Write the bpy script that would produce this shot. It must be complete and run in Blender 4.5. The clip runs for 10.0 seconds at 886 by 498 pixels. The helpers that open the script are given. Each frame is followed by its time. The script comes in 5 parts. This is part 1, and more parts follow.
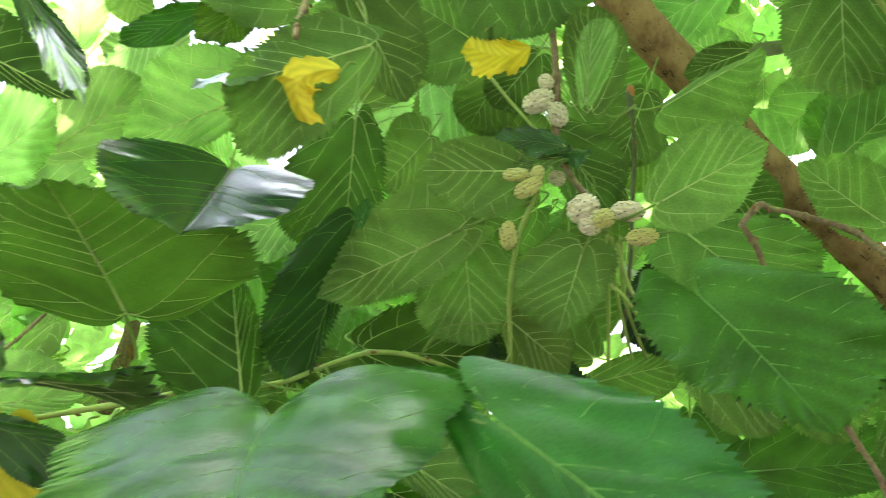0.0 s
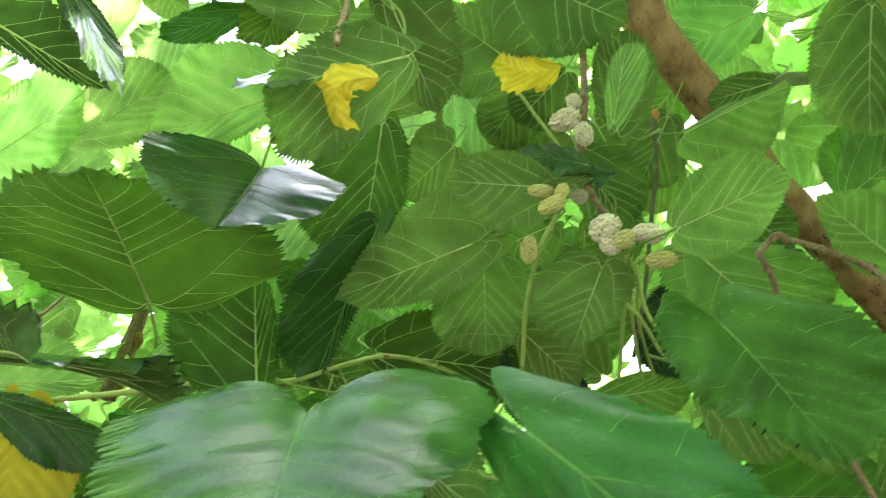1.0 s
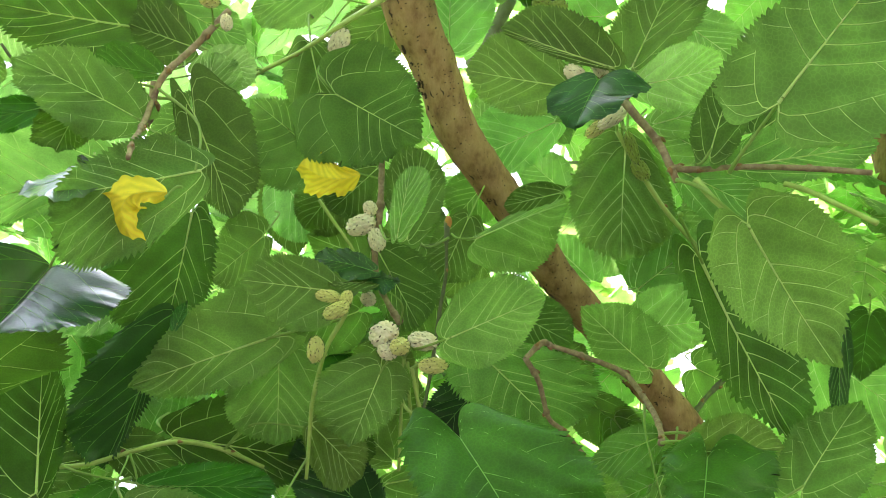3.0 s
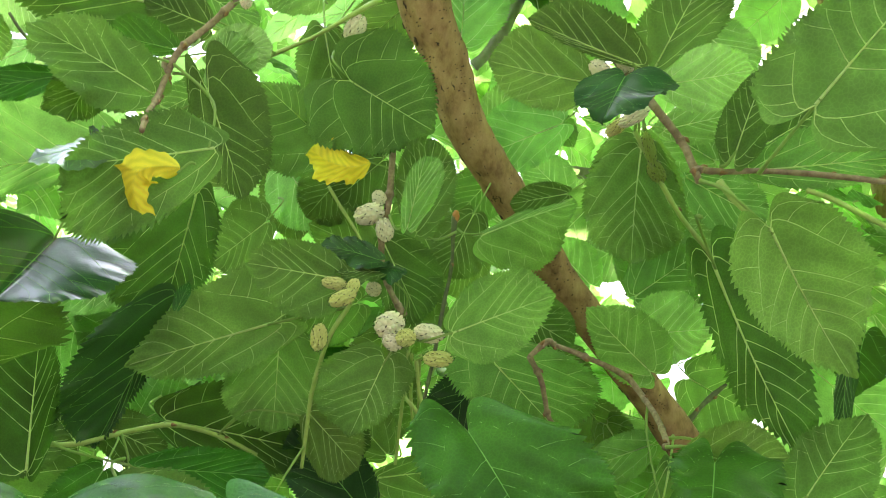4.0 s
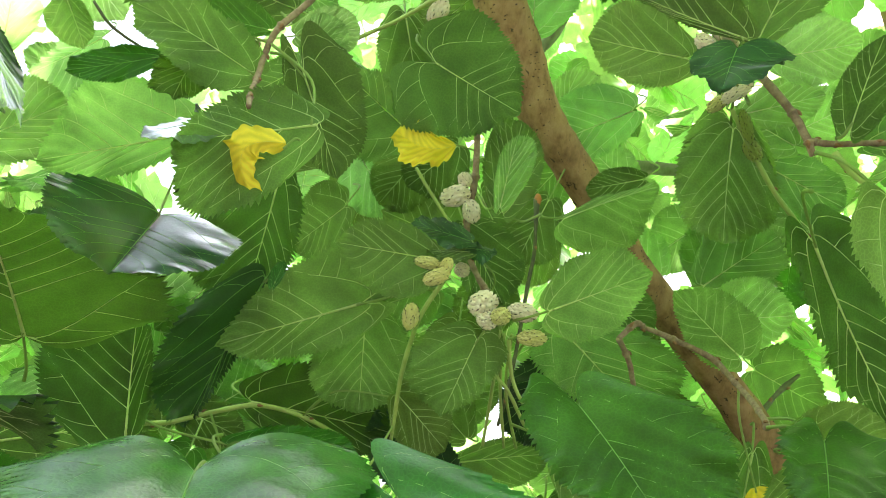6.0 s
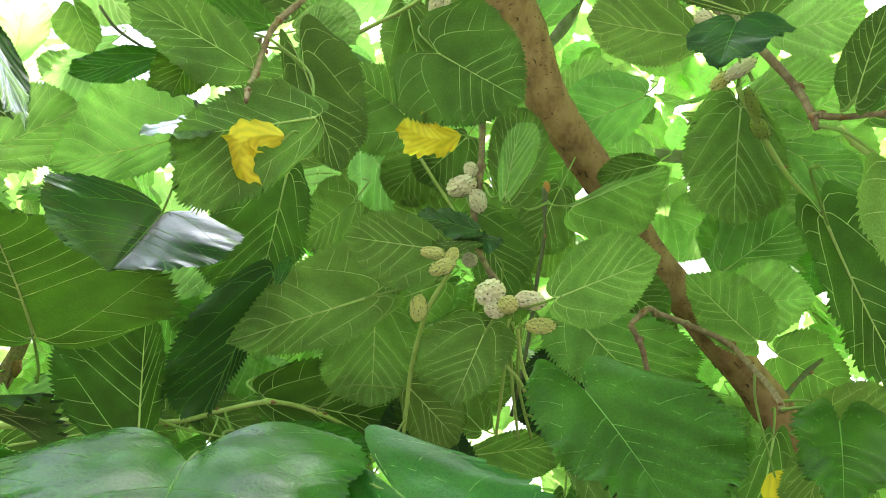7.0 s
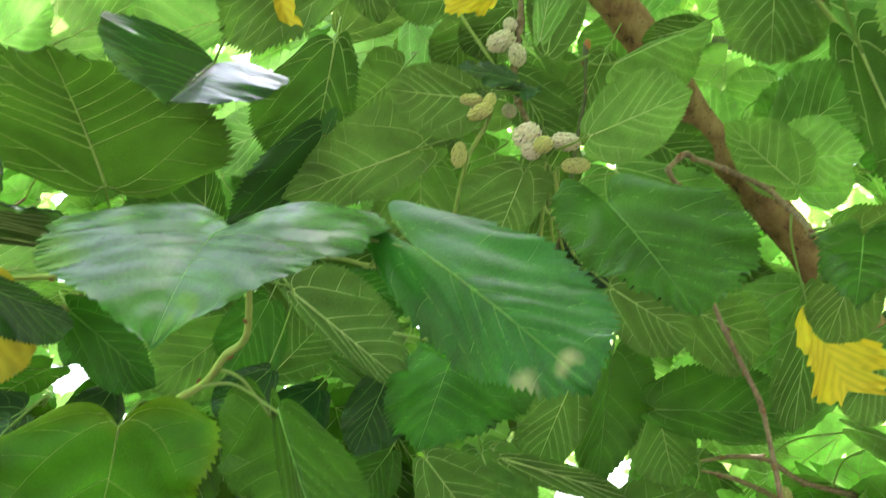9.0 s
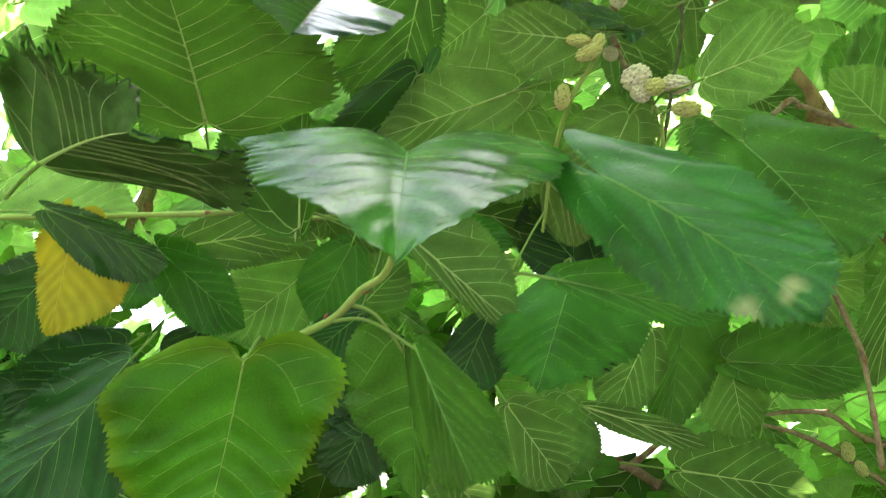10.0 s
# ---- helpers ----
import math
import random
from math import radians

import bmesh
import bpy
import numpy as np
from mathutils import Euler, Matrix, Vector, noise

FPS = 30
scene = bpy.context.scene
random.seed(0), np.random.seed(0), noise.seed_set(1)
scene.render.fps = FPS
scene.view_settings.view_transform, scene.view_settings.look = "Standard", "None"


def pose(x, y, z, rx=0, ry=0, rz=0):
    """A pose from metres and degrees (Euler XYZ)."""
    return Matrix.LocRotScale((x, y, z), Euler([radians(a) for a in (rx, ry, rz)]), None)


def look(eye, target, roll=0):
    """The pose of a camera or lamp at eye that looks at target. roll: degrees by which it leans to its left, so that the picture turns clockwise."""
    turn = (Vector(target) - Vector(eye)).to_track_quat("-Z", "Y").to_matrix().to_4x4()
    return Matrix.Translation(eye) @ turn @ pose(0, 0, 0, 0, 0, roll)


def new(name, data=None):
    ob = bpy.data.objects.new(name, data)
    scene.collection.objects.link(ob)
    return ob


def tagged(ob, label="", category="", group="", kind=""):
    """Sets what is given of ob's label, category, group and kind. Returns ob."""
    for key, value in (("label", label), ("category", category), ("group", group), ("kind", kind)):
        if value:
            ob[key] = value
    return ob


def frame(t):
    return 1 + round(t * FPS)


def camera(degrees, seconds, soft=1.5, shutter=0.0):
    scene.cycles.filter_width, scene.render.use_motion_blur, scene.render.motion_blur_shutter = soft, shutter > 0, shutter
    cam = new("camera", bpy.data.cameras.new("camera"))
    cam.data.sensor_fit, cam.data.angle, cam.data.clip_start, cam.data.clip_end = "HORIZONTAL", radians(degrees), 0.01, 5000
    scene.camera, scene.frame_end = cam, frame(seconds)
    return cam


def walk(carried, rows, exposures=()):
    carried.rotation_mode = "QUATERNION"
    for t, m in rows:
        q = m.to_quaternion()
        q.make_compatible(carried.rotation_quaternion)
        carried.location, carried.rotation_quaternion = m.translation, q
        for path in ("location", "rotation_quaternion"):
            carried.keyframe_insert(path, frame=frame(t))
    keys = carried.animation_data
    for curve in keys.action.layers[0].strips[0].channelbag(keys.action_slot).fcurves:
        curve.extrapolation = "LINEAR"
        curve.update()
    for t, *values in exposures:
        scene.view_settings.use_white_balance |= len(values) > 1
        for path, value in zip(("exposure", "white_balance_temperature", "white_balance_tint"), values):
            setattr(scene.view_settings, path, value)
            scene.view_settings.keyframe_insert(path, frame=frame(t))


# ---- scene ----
cam = camera(54.7, 10.0, soft=0.9, shutter=0.5)
PATH = [
    (0, (0.019, 0.042, 1.611), (-0.013, 1.911, 2.321), -0.6),
    (0.5, (-0.017, 0.028, 1.592), (-0.077, 1.887, 2.327), -0.2),
    (1, (0.004, 0.031, 1.608), (-0.032, 1.894, 2.335), 3.0),
    (1.5, (0.026, 0.015, 1.633), (0.061, 1.861, 2.402), 2.2),
    (2, (0.056, -0.022, 1.652), (0.254, 1.785, 2.485), 0.3),
    (2.5, (0.058, -0.036, 1.639), (0.314, 1.764, 2.473), 0.7),
    (4, (0.038, -0.021, 1.63), (0.35, 1.765, 2.472), 4.2),
    (4.5, (0.028, -0.006, 1.62), (0.342, 1.78, 2.462), 5.1),
    (5, (0.008, -0.004, 1.619), (0.306, 1.786, 2.46), 5.7),
    (5.5, (-0.008, -0.006, 1.613), (0.262, 1.788, 2.456), 5.8),
    (7, (0.01, 0.0, 1.607), (0.191, 1.808, 2.441), 4.3),
    (7.5, (0.039, -0.001, 1.594), (0.188, 1.811, 2.426), 4.6),
    (8, (0.052, -0.005, 1.589), (0.191, 1.817, 2.402), 4.6),
    (8.5, (0.042, -0.016, 1.594), (0.151, 1.824, 2.37), 4.1),
    (9, (0.04, -0.007, 1.535), (0.073, 1.879, 2.202), 4.9),
    (9.5, (-0.002, -0.003, 1.53), (0.014, 1.9, 2.145), 5.2),
    (10, (-0.036, 0.008, 1.517), (-0.008, 1.922, 2.095), 5.9),
]
walk(cam, [(t, look(eye, target, roll)) for t, eye, target, roll in PATH])

# ---- world and sun ----
world = bpy.data.worlds.new("world")
scene.world = world
world.use_nodes = True
sky = world.node_tree.nodes.new("ShaderNodeTexSky")
sky.sky_type, sky.sun_disc = "NISHITA", False
sky.sun_elevation, sky.sun_rotation = radians(61), radians(45)
sky.air_density, sky.dust_density, sky.ozone_density = 1.0, 3.0, 1.0
backlight = world.node_tree.nodes["Background"]
haze = world.node_tree.nodes.new("ShaderNodeHueSaturation")
haze.inputs["Saturation"].default_value = 0.6
world.node_tree.links.new(sky.outputs[0], haze.inputs["Color"])
world.node_tree.links.new(haze.outputs[0], backlight.inputs[0])
backlight.inputs[1].default_value = 0.11

sun = new("sun", bpy.data.lights.new("sun", "SUN"))
sun.data.energy, sun.data.angle, sun.data.color = 4.9, radians(1.0), (1.0, 0.95, 0.86)
sun.matrix_world = look((2.0, 2.6, 6.9), (0.1, 0.7, 1.9))
scene.view_settings.exposure = 3.10


# ---- materials ----
def shader(name):
    m = bpy.data.materials.new(name)
    m.use_nodes = True
    t = m.node_tree
    return m, t, t.nodes, t.links, t.nodes["Principled BSDF"], t.nodes["Material Output"]


def node(nodes, kind, **values):
    n = nodes.new(kind)
    for key, value in values.items():
        n.inputs[key].default_value = value
    return n


def ramp(nodes, links, source, stops):
    r = nodes.new("ShaderNodeValToRGB")
    while len(r.color_ramp.elements) < len(stops):
        r.color_ramp.elements.new(0.5)
    for e, (p, c) in zip(r.color_ramp.elements, stops):
        e.position, e.color = p, (*c, 1)
    links.new(source, r.inputs[0])
    return r.outputs[0]


def leaf_material(name, paint, glow, share, rough, gloss, vein_relief, spots=0.34, island=False, worn=(), wax=0.0, margin=None, net_by=1.22):
    """A leaf blade: a waxy skin over a body that lets yellow-green light through."""
    m, t, n, l, skin, out = shader(name)
    coord = n.new("ShaderNodeTexCoord")
    place = coord.outputs["Object"]
    # small vein net and quilting between the veins
    net = node(n, "ShaderNodeTexVoronoi", Scale=380.0)
    net.feature = "DISTANCE_TO_EDGE"
    l.new(place, net.inputs["Vector"])
    quilt = node(n, "ShaderNodeTexNoise", Scale=75.0, Detail=6.0, Roughness=0.6)
    l.new(place, quilt.inputs["Vector"])
    patch = node(n, "ShaderNodeTexNoise", Scale=24.0, Detail=6.0, Roughness=0.55)
    l.new(place, patch.inputs["Vector"])
    if island:
        vary = ample = n.new("ShaderNodeNewGeometry").outputs["Random Per Island"]
    else:
        split = n.new("ShaderNodeSeparateColor")
        l.new(n.new("ShaderNodeObjectInfo").outputs["Color"], split.inputs[0])
        vary, ample = split.outputs[0], split.outputs[1]
    hue = node(n, "ShaderNodeMapRange")
    l.new(vary, hue.inputs["Value"])
    hue.inputs["To Min"].default_value, hue.inputs["To Max"].default_value = 0.482, 0.510
    value = node(n, "ShaderNodeMapRange")
    l.new(patch.outputs["Fac"], value.inputs["Value"])
    value.inputs["From Min"].default_value, value.inputs["From Max"].default_value = 0.3, 0.7
    value.inputs["To Min"].default_value, value.inputs["To Max"].default_value = 1.0 - spots, 1.0 + spots
    own = node(n, "ShaderNodeMapRange")
    l.new(ample, own.inputs["Value"])
    own.inputs["To Min"].default_value, own.inputs["To Max"].default_value = 0.58, 1.26
    netv = node(n, "ShaderNodeMapRange")
    l.new(net.outputs["Distance"], netv.inputs["Value"])
    netv.inputs["From Max"].default_value = 0.12
    netv.inputs["To Min"].default_value, netv.inputs["To Max"].default_value = net_by, 0.98
    mul = n.new("ShaderNodeMath")
    mul.operation = "MULTIPLY"
    l.new(value.outputs[0], mul.inputs[0])
    l.new(own.outputs[0], mul.inputs[1])
    swell = n.new("ShaderNodeAttribute")
    swell.attribute_name = "tone"
    swellv = node(n, "ShaderNodeMapRange")
    l.new(swell.outputs["Fac"], swellv.inputs["Value"])
    swellv.inputs["To Min"].default_value, swellv.inputs["To Max"].default_value = 1.14, 0.90
    net2 = n.new("ShaderNodeMath")
    net2.operation = "MULTIPLY"
    l.new(netv.outputs[0], net2.inputs[0])
    l.new(swellv.outputs[0], net2.inputs[1])
    mul2 = n.new("ShaderNodeMath")
    mul2.operation = "MULTIPLY"
    l.new(mul.outputs[0], mul2.inputs[0])
    l.new(net2.outputs[0], mul2.inputs[1])

    def tint(colour):
        h = node(n, "ShaderNodeHueSaturation", Color=(*colour, 1))
        l.new(hue.outputs[0], h.inputs["Hue"])
        l.new(mul2.outputs[0], h.inputs["Value"])
        if not margin:
            return h.outputs[0]
        # the margin and the foot of the blade turn yellow
        rim = n.new("ShaderNodeAttribute")
        rim.attribute_name = "rim"
        rag = n.new("ShaderNodeMath")
        rag.operation = "MULTIPLY"
        l.new(rim.outputs["Fac"], rag.inputs[0])
        l.new(patch.outputs["Fac"], rag.inputs[1])
        fade = n.new("ShaderNodeMix")
        fade.data_type = "RGBA"
        l.new(rag.outputs[0], fade.inputs["Factor"])
        l.new(h.outputs[0], fade.inputs[6])
        fade.inputs[7].default_value = (*margin, 1)
        return fade.outputs[2]

    colour = tint(paint)
    for x, y, z, r in worn:
        # a dry bleached patch with a ragged rim
        far = n.new("ShaderNodeVectorMath")
        far.operation = "DISTANCE"
        l.new(place, far.inputs[0])
        far.inputs[1].default_value = (x, y, z)
        rag = n.new("ShaderNodeMath")
        rag.operation = "MULTIPLY_ADD"
        l.new(quilt.outputs["Fac"], rag.inputs[0])
        rag.inputs[1].default_value = r * 2.6
        l.new(far.outputs["Value"], rag.inputs[2])
        edge = n.new("ShaderNodeMapRange")
        l.new(rag.outputs[0], edge.inputs["Value"])
        edge.inputs["From Min"].default_value, edge.inputs["From Max"].default_value = r * 1.5, r * 2.7
        edge.inputs["To Min"].default_value, edge.inputs["To Max"].default_value = 1.0, 0.0
        dry = n.new("ShaderNodeMix")
        dry.data_type = "RGBA"
        l.new(edge.outputs[0], dry.inputs["Factor"])
        l.new(colour, dry.inputs[6])
        dry.inputs[7].default_value = (0.34, 0.33, 0.18, 1)
        colour = dry.outputs[2]
    l.new(colour, skin.inputs["Base Color"])
    skin.inputs["Roughness"].default_value = rough
    skin.inputs["Specular IOR Level"].default_value = gloss
    skin.inputs["Coat Weight"].default_value = wax
    skin.inputs["Coat Roughness"].default_value = 0.2
    skin.inputs["Coat IOR"].default_value = 1.75
    high = n.new("ShaderNodeMath")
    high.operation = "MULTIPLY_ADD"
    l.new(net.outputs["Distance"], high.inputs[0])
    high.inputs[1].default_value = 0.5
    l.new(quilt.outputs["Fac"], high.inputs[2])
    broad = n.new("ShaderNodeMath")
    broad.operation = "MULTIPLY_ADD"
    l.new(patch.outputs["Fac"], broad.inputs[0])
    broad.inputs[1].default_value = 5.0
    l.new(high.outputs[0], broad.inputs[2])
    bump = node(n, "ShaderNodeBump", Strength=vein_relief, Distance=0.0006)
    l.new(broad.outputs[0], bump.inputs["Height"])
    l.new(bump.outputs[0], skin.inputs["Normal"])
    through_light = n.new("ShaderNodeBsdfTranslucent")
    l.new(tint(glow), through_light.inputs["Color"])
    mix = n.new("ShaderNodeMixShader")
    mix.inputs[0].default_value = share
    l.new(skin.outputs[0], mix.inputs[1])
    l.new(through_light.outputs[0], mix.inputs[2])
    l.new(mix.outputs[0], out.inputs["Surface"])
    return m


def plain(name, stops, scale, rough, bump_by=0.3, bump_size=0.001, gloss=0.4, stretch=(1, 1, 1), glow=None, share=0.45):
    m, t, n, l, skin, out = shader(name)
    coord = n.new("ShaderNodeTexCoord")
    turn = n.new("ShaderNodeMapping")
    turn.inputs["Scale"].default_value = stretch
    l.new(coord.outputs["Object"], turn.inputs[0])
    fine = node(n, "ShaderNodeTexNoise", Scale=scale, Detail=6.0, Roughness=0.65)
    l.new(turn.outputs[0], fine.inputs["Vector"])
    l.new(ramp(n, l, fine.outputs["Fac"], stops), skin.inputs["Base Color"])
    skin.inputs["Roughness"].default_value = rough
    skin.inputs["Specular IOR Level"].default_value = gloss
    b = node(n, "ShaderNodeBump", Strength=bump_by, Distance=bump_size)
    l.new(fine.outputs["Fac"], b.inputs["Height"])
    l.new(b.outputs[0], skin.inputs["Normal"])
    if glow:
        tr = node(n, "ShaderNodeBsdfTranslucent", Color=(*glow, 1))
        mix = n.new("ShaderNodeMixShader")
        mix.inputs[0].default_value = share
        l.new(skin.outputs[0], mix.inputs[1])
        l.new(tr.outputs[0], mix.inputs[2])
        l.new(mix.outputs[0], out.inputs["Surface"])
    return m


BLADE = {
    "under": leaf_material("leaf underside", (0.095, 0.156, 0.046), (0.219, 0.362, 0.068), 0.42, 0.60, 0.14, 0.8),
    # darker olive copy; shade on some leaves is put into its colour
    "under_dark": leaf_material("darkened leaf underside", (0.051, 0.102, 0.021), (0.101, 0.209, 0.021), 0.3, 0.60, 0.14, 0.8),
    # pale copy of the underside: light from behind is put into its colours
    "under_pale": leaf_material("pale backlit leaf underside", (0.125, 0.220, 0.069), (0.444, 0.700, 0.227), 0.55, 0.6, 0.15, 0.7),
    # brighter copy of the underside, with some backlight put into its colour
    "under_lit": leaf_material("lit leaf underside", (0.101, 0.168, 0.053), (0.281, 0.485, 0.105), 0.45, 0.6, 0.15, 0.8),
    "top": leaf_material("leaf upper side", (0.042, 0.122, 0.018), (0.095, 0.28, 0.018), 0.26, 0.34, 0.17, 0.45),
    "top_worn": leaf_material("worn leaf upper side", (0.024, 0.098, 0.017), (0.065, 0.24, 0.014), 0.26, 0.34, 0.4, 0.5, worn=((0.0467, -0.0433, -0.0630, 0.0046), (0.0480, -0.0440, -0.0690, 0.0040), (0.0623, -0.0493, -0.0545, 0.0036), (0.0600, -0.0490, -0.0600, 0.0030))),
    "top_gloss": leaf_material("waxy leaf upper side", (0.022, 0.092, 0.016), (0.06, 0.24, 0.014), 0.24, 0.25, 0.27, 0.5, wax=0.07),
    "top_dark": leaf_material("dark leaf upper side", (0.019, 0.060, 0.017), (0.035, 0.12, 0.012), 0.2, 0.30, 0.30, 0.45),
    "top_dark_gloss": leaf_material("waxy dark leaf upper side", (0.013, 0.050, 0.013), (0.03, 0.13, 0.010), 0.2, 0.28, 1.0, 0.4, wax=1.0),
    "young": leaf_material("young leaf upper side", (0.048, 0.150, 0.008), (0.11, 0.30, 0.008), 0.22, 0.36, 0.16, 0.6, margin=(0.25, 0.33, 0.012)),
    "yellow": leaf_material("yellowed leaf", (0.70, 0.54, 0.05), (0.87, 0.67, 0.045), 0.3, 0.55, 0.2, 0.5, 0.16, net_by=1.0),
    # duller copy of the yellow blade; its weaker backlight is put into the colour
    "ochre": leaf_material("ochre withering leaf", (0.36, 0.28, 0.03), (0.50, 0.36, 0.02), 0.3, 0.55, 0.2, 0.5, net_by=1.0),
    # far crown: overexposed backlit paleness is put into these colours
    "far": leaf_material("leaf of the far crown", (0.102, 0.200, 0.055), (0.46, 0.72, 0.23), 0.6, 0.5, 0.2, 0.3, island=True),
    # darker copy of the crown leaf, with the crown's shade in its colour
    "shade": leaf_material("darkened leaf of the inner crown", (0.050, 0.115, 0.018), (0.10, 0.26, 0.02), 0.3, 0.5, 0.15, 0.3, island=True),
}
VEIN = {
    "under": plain("pale vein", [(0.3, (0.58, 0.66, 0.28)), (0.7, (0.72, 0.79, 0.40))], 200, 0.5, glow=(0.85, 0.95, 0.45)),
    "top": plain("green vein", [(0.3, (0.18, 0.33, 0.09)), (0.7, (0.27, 0.43, 0.14))], 200, 0.45, glow=(0.5, 0.8, 0.25)),
    # vein kept extra pale so that backlight brightness sits in its colour
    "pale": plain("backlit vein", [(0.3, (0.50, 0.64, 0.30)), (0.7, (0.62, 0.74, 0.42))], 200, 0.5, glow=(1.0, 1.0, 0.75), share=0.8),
    "young": plain("young vein", [(0.3, (0.30, 0.42, 0.10)), (0.7, (0.40, 0.52, 0.16))], 200, 0.45, glow=(0.6, 0.8, 0.25)),
    "yellow": plain("yellow vein", [(0.3, (0.55, 0.45, 0.08)), (0.7, (0.62, 0.50, 0.12))], 200, 0.5, glow=(0.9, 0.8, 0.2)),
}
BARK = {
    "bark": plain("brown bark", [(0.3, (0.14, 0.072, 0.038)), (0.5, (0.30, 0.165, 0.088)), (0.72, (0.41, 0.245, 0.140))], 60, 0.8, 0.8, 0.003, 0.2, (1, 1, 0.45)),
    "twig_bark": plain("grey-brown twig bark", [(0.3, (0.15, 0.09, 0.06)), (0.5, (0.27, 0.18, 0.125)), (0.72, (0.40, 0.29, 0.21))], 160, 0.7, 0.6, 0.0015, 0.25),
    "pale_bark": plain("grey bark", [(0.3, (0.22, 0.20, 0.17)), (0.7, (0.40, 0.37, 0.33))], 40, 0.8, 0.6, 0.003, 0.2),
    "green_twig": plain("green shoot", [(0.3, (0.26, 0.33, 0.08)), (0.7, (0.40, 0.47, 0.15))], 90, 0.5, 0.3, 0.001),
    "dark_twig": plain("dark twig bark", [(0.3, (0.045, 0.05, 0.02)), (0.7, (0.11, 0.11, 0.05))], 120, 0.6, 0.4, 0.001),
    "stalk": plain("leaf stalk", [(0.3, (0.28, 0.38, 0.12)), (0.7, (0.38, 0.47, 0.17))], 90, 0.45, 0.2, 0.001, glow=(0.3, 0.42, 0.08)),
    "bud": plain("rusty bud", [(0.3, (0.14, 0.06, 0.03)), (0.7, (0.32, 0.15, 0.07))], 300, 0.7, 0.6),
    "rust": plain("orange bud scale", [(0.3, (0.36, 0.12, 0.03)), (0.7, (0.52, 0.20, 0.06))], 200, 0.7, 0.5),
    "lenticel": plain("dark bark pore", [(0.3, (0.03, 0.018, 0.012)), (0.7, (0.07, 0.04, 0.025))], 300, 0.9),
}
FRUIT = {
    "ripe": plain("white fruit flesh", [(0.3, (0.90, 0.80, 0.70)), (0.7, (0.95, 0.88, 0.81))], 120, 0.42, 0.2, glow=(1.0, 0.88, 0.75)),
    "half": plain("cream fruit flesh", [(0.3, (0.66, 0.61, 0.27)), (0.7, (0.80, 0.76, 0.45))], 120, 0.42, 0.2, glow=(0.95, 0.85, 0.4)),
    "green": plain("green fruit flesh", [(0.3, (0.30, 0.36, 0.08)), (0.7, (0.44, 0.48, 0.14))], 120, 0.5, 0.2, glow=(0.4, 0.5, 0.1)),
    "style": plain("dried flower thread", [(0.3, (0.025, 0.016, 0.012)), (0.7, (0.07, 0.04, 0.03))], 300, 0.9),
}
# ground is out of view; its tone was set for the light it bounces
SOIL = plain("unseen soil", [(0.3, (0.052, 0.048, 0.036)), (0.5, (0.090, 0.080, 0.062)), (0.7, (0.135, 0.123, 0.098))], 3.0, 0.95, 0.8, 0.02)


# ---- building tools ----
def mesh_of(name, verts, faces, slots=None, materials=(), smooth=True):
    me = bpy.data.meshes.new(name)
    me.from_pydata([tuple(v) for v in verts], [], faces)
    for m in materials:
        me.materials.append(m)
    if slots is not None:
        me.polygons.foreach_set("material_index", slots)
    if smooth:
        me.polygons.foreach_set("use_smooth", [True] * len(me.polygons))
    me.update()
    return me


def part(name, me, parent, origin, label=""):
    ob = new(name, me)
    ob.parent = parent
    ob.location = Vector(origin) - WHERE[parent]
    WHERE[ob] = Vector(origin)
    return tagged(ob, label)


def tube(points, sides=8, lumps=0.0, seed=0):
    """Verts and faces of a tapered tube through (x, y, z, radius), smoothed."""
    rnd = random.Random(seed)
    pts = [Vector(p[:3]) for p in points]
    rad = [p[3] for p in points]
    path, radii = [], []
    steps = 6
    for i in range(len(pts) - 1):
        p0, p1, p2, p3 = pts[max(i - 1, 0)], pts[i], pts[i + 1], pts[min(i + 2, len(pts) - 1)]
        for k in range(steps):
            s = k / steps
            path.append(0.5 * (2 * p1 + (p2 - p0) * s + (2 * p0 - 5 * p1 + 4 * p2 - p3) * s * s + (3 * p1 - p0 - 3 * p2 + p3) * s ** 3))
            radii.append(rad[i] + (rad[i + 1] - rad[i]) * s)
    path.append(pts[-1])
    radii.append(rad[-1])
    verts, faces = [], []
    side = None
    for i, p in enumerate(path):
        ahead = (path[min(i + 1, len(path) - 1)] - path[max(i - 1, 0)]).normalized()
        if side is None:
            side = ahead.orthogonal().normalized()
        side = (side - ahead * side.dot(ahead)).normalized()
        other = ahead.cross(side)
        for k in range(sides):
            a = 2 * math.pi * k / sides
            r = radii[i] * (1 + lumps * (rnd.random() - 0.5) + lumps * noise.noise(p * 28))
            verts.append(p + (side * math.cos(a) + other * math.sin(a)) * r)
    for i in range(len(path) - 1):
        for k in range(sides):
            a, b = i * sides + k, i * sides + (k + 1) % sides
            faces.append((a, b, b + sides, a + sides))
    faces.append(tuple(range(sides - 1, -1, -1)))
    faces.append(tuple(range(len(verts) - sides, len(verts))))
    return verts, faces, path, radii


# outline of a mulberry leaf: half width along its length
OUTLINE = [(0.0, 0.60), (0.05, 0.81), (0.12, 0.94), (0.22, 0.995), (0.34, 1.0), (0.46, 0.95), (0.58, 0.85), (0.70, 0.69), (0.80, 0.50), (0.88, 0.31), (0.94, 0.16), (0.975, 0.07), (1.0, 0.0)]


def half_width(u):
    for (a, wa), (b, wb) in zip(OUTLINE, OUTLINE[1:]):
        if u <= b:
            return wa + (wb - wa) * (u - a) / (b - a)
    return 0.0


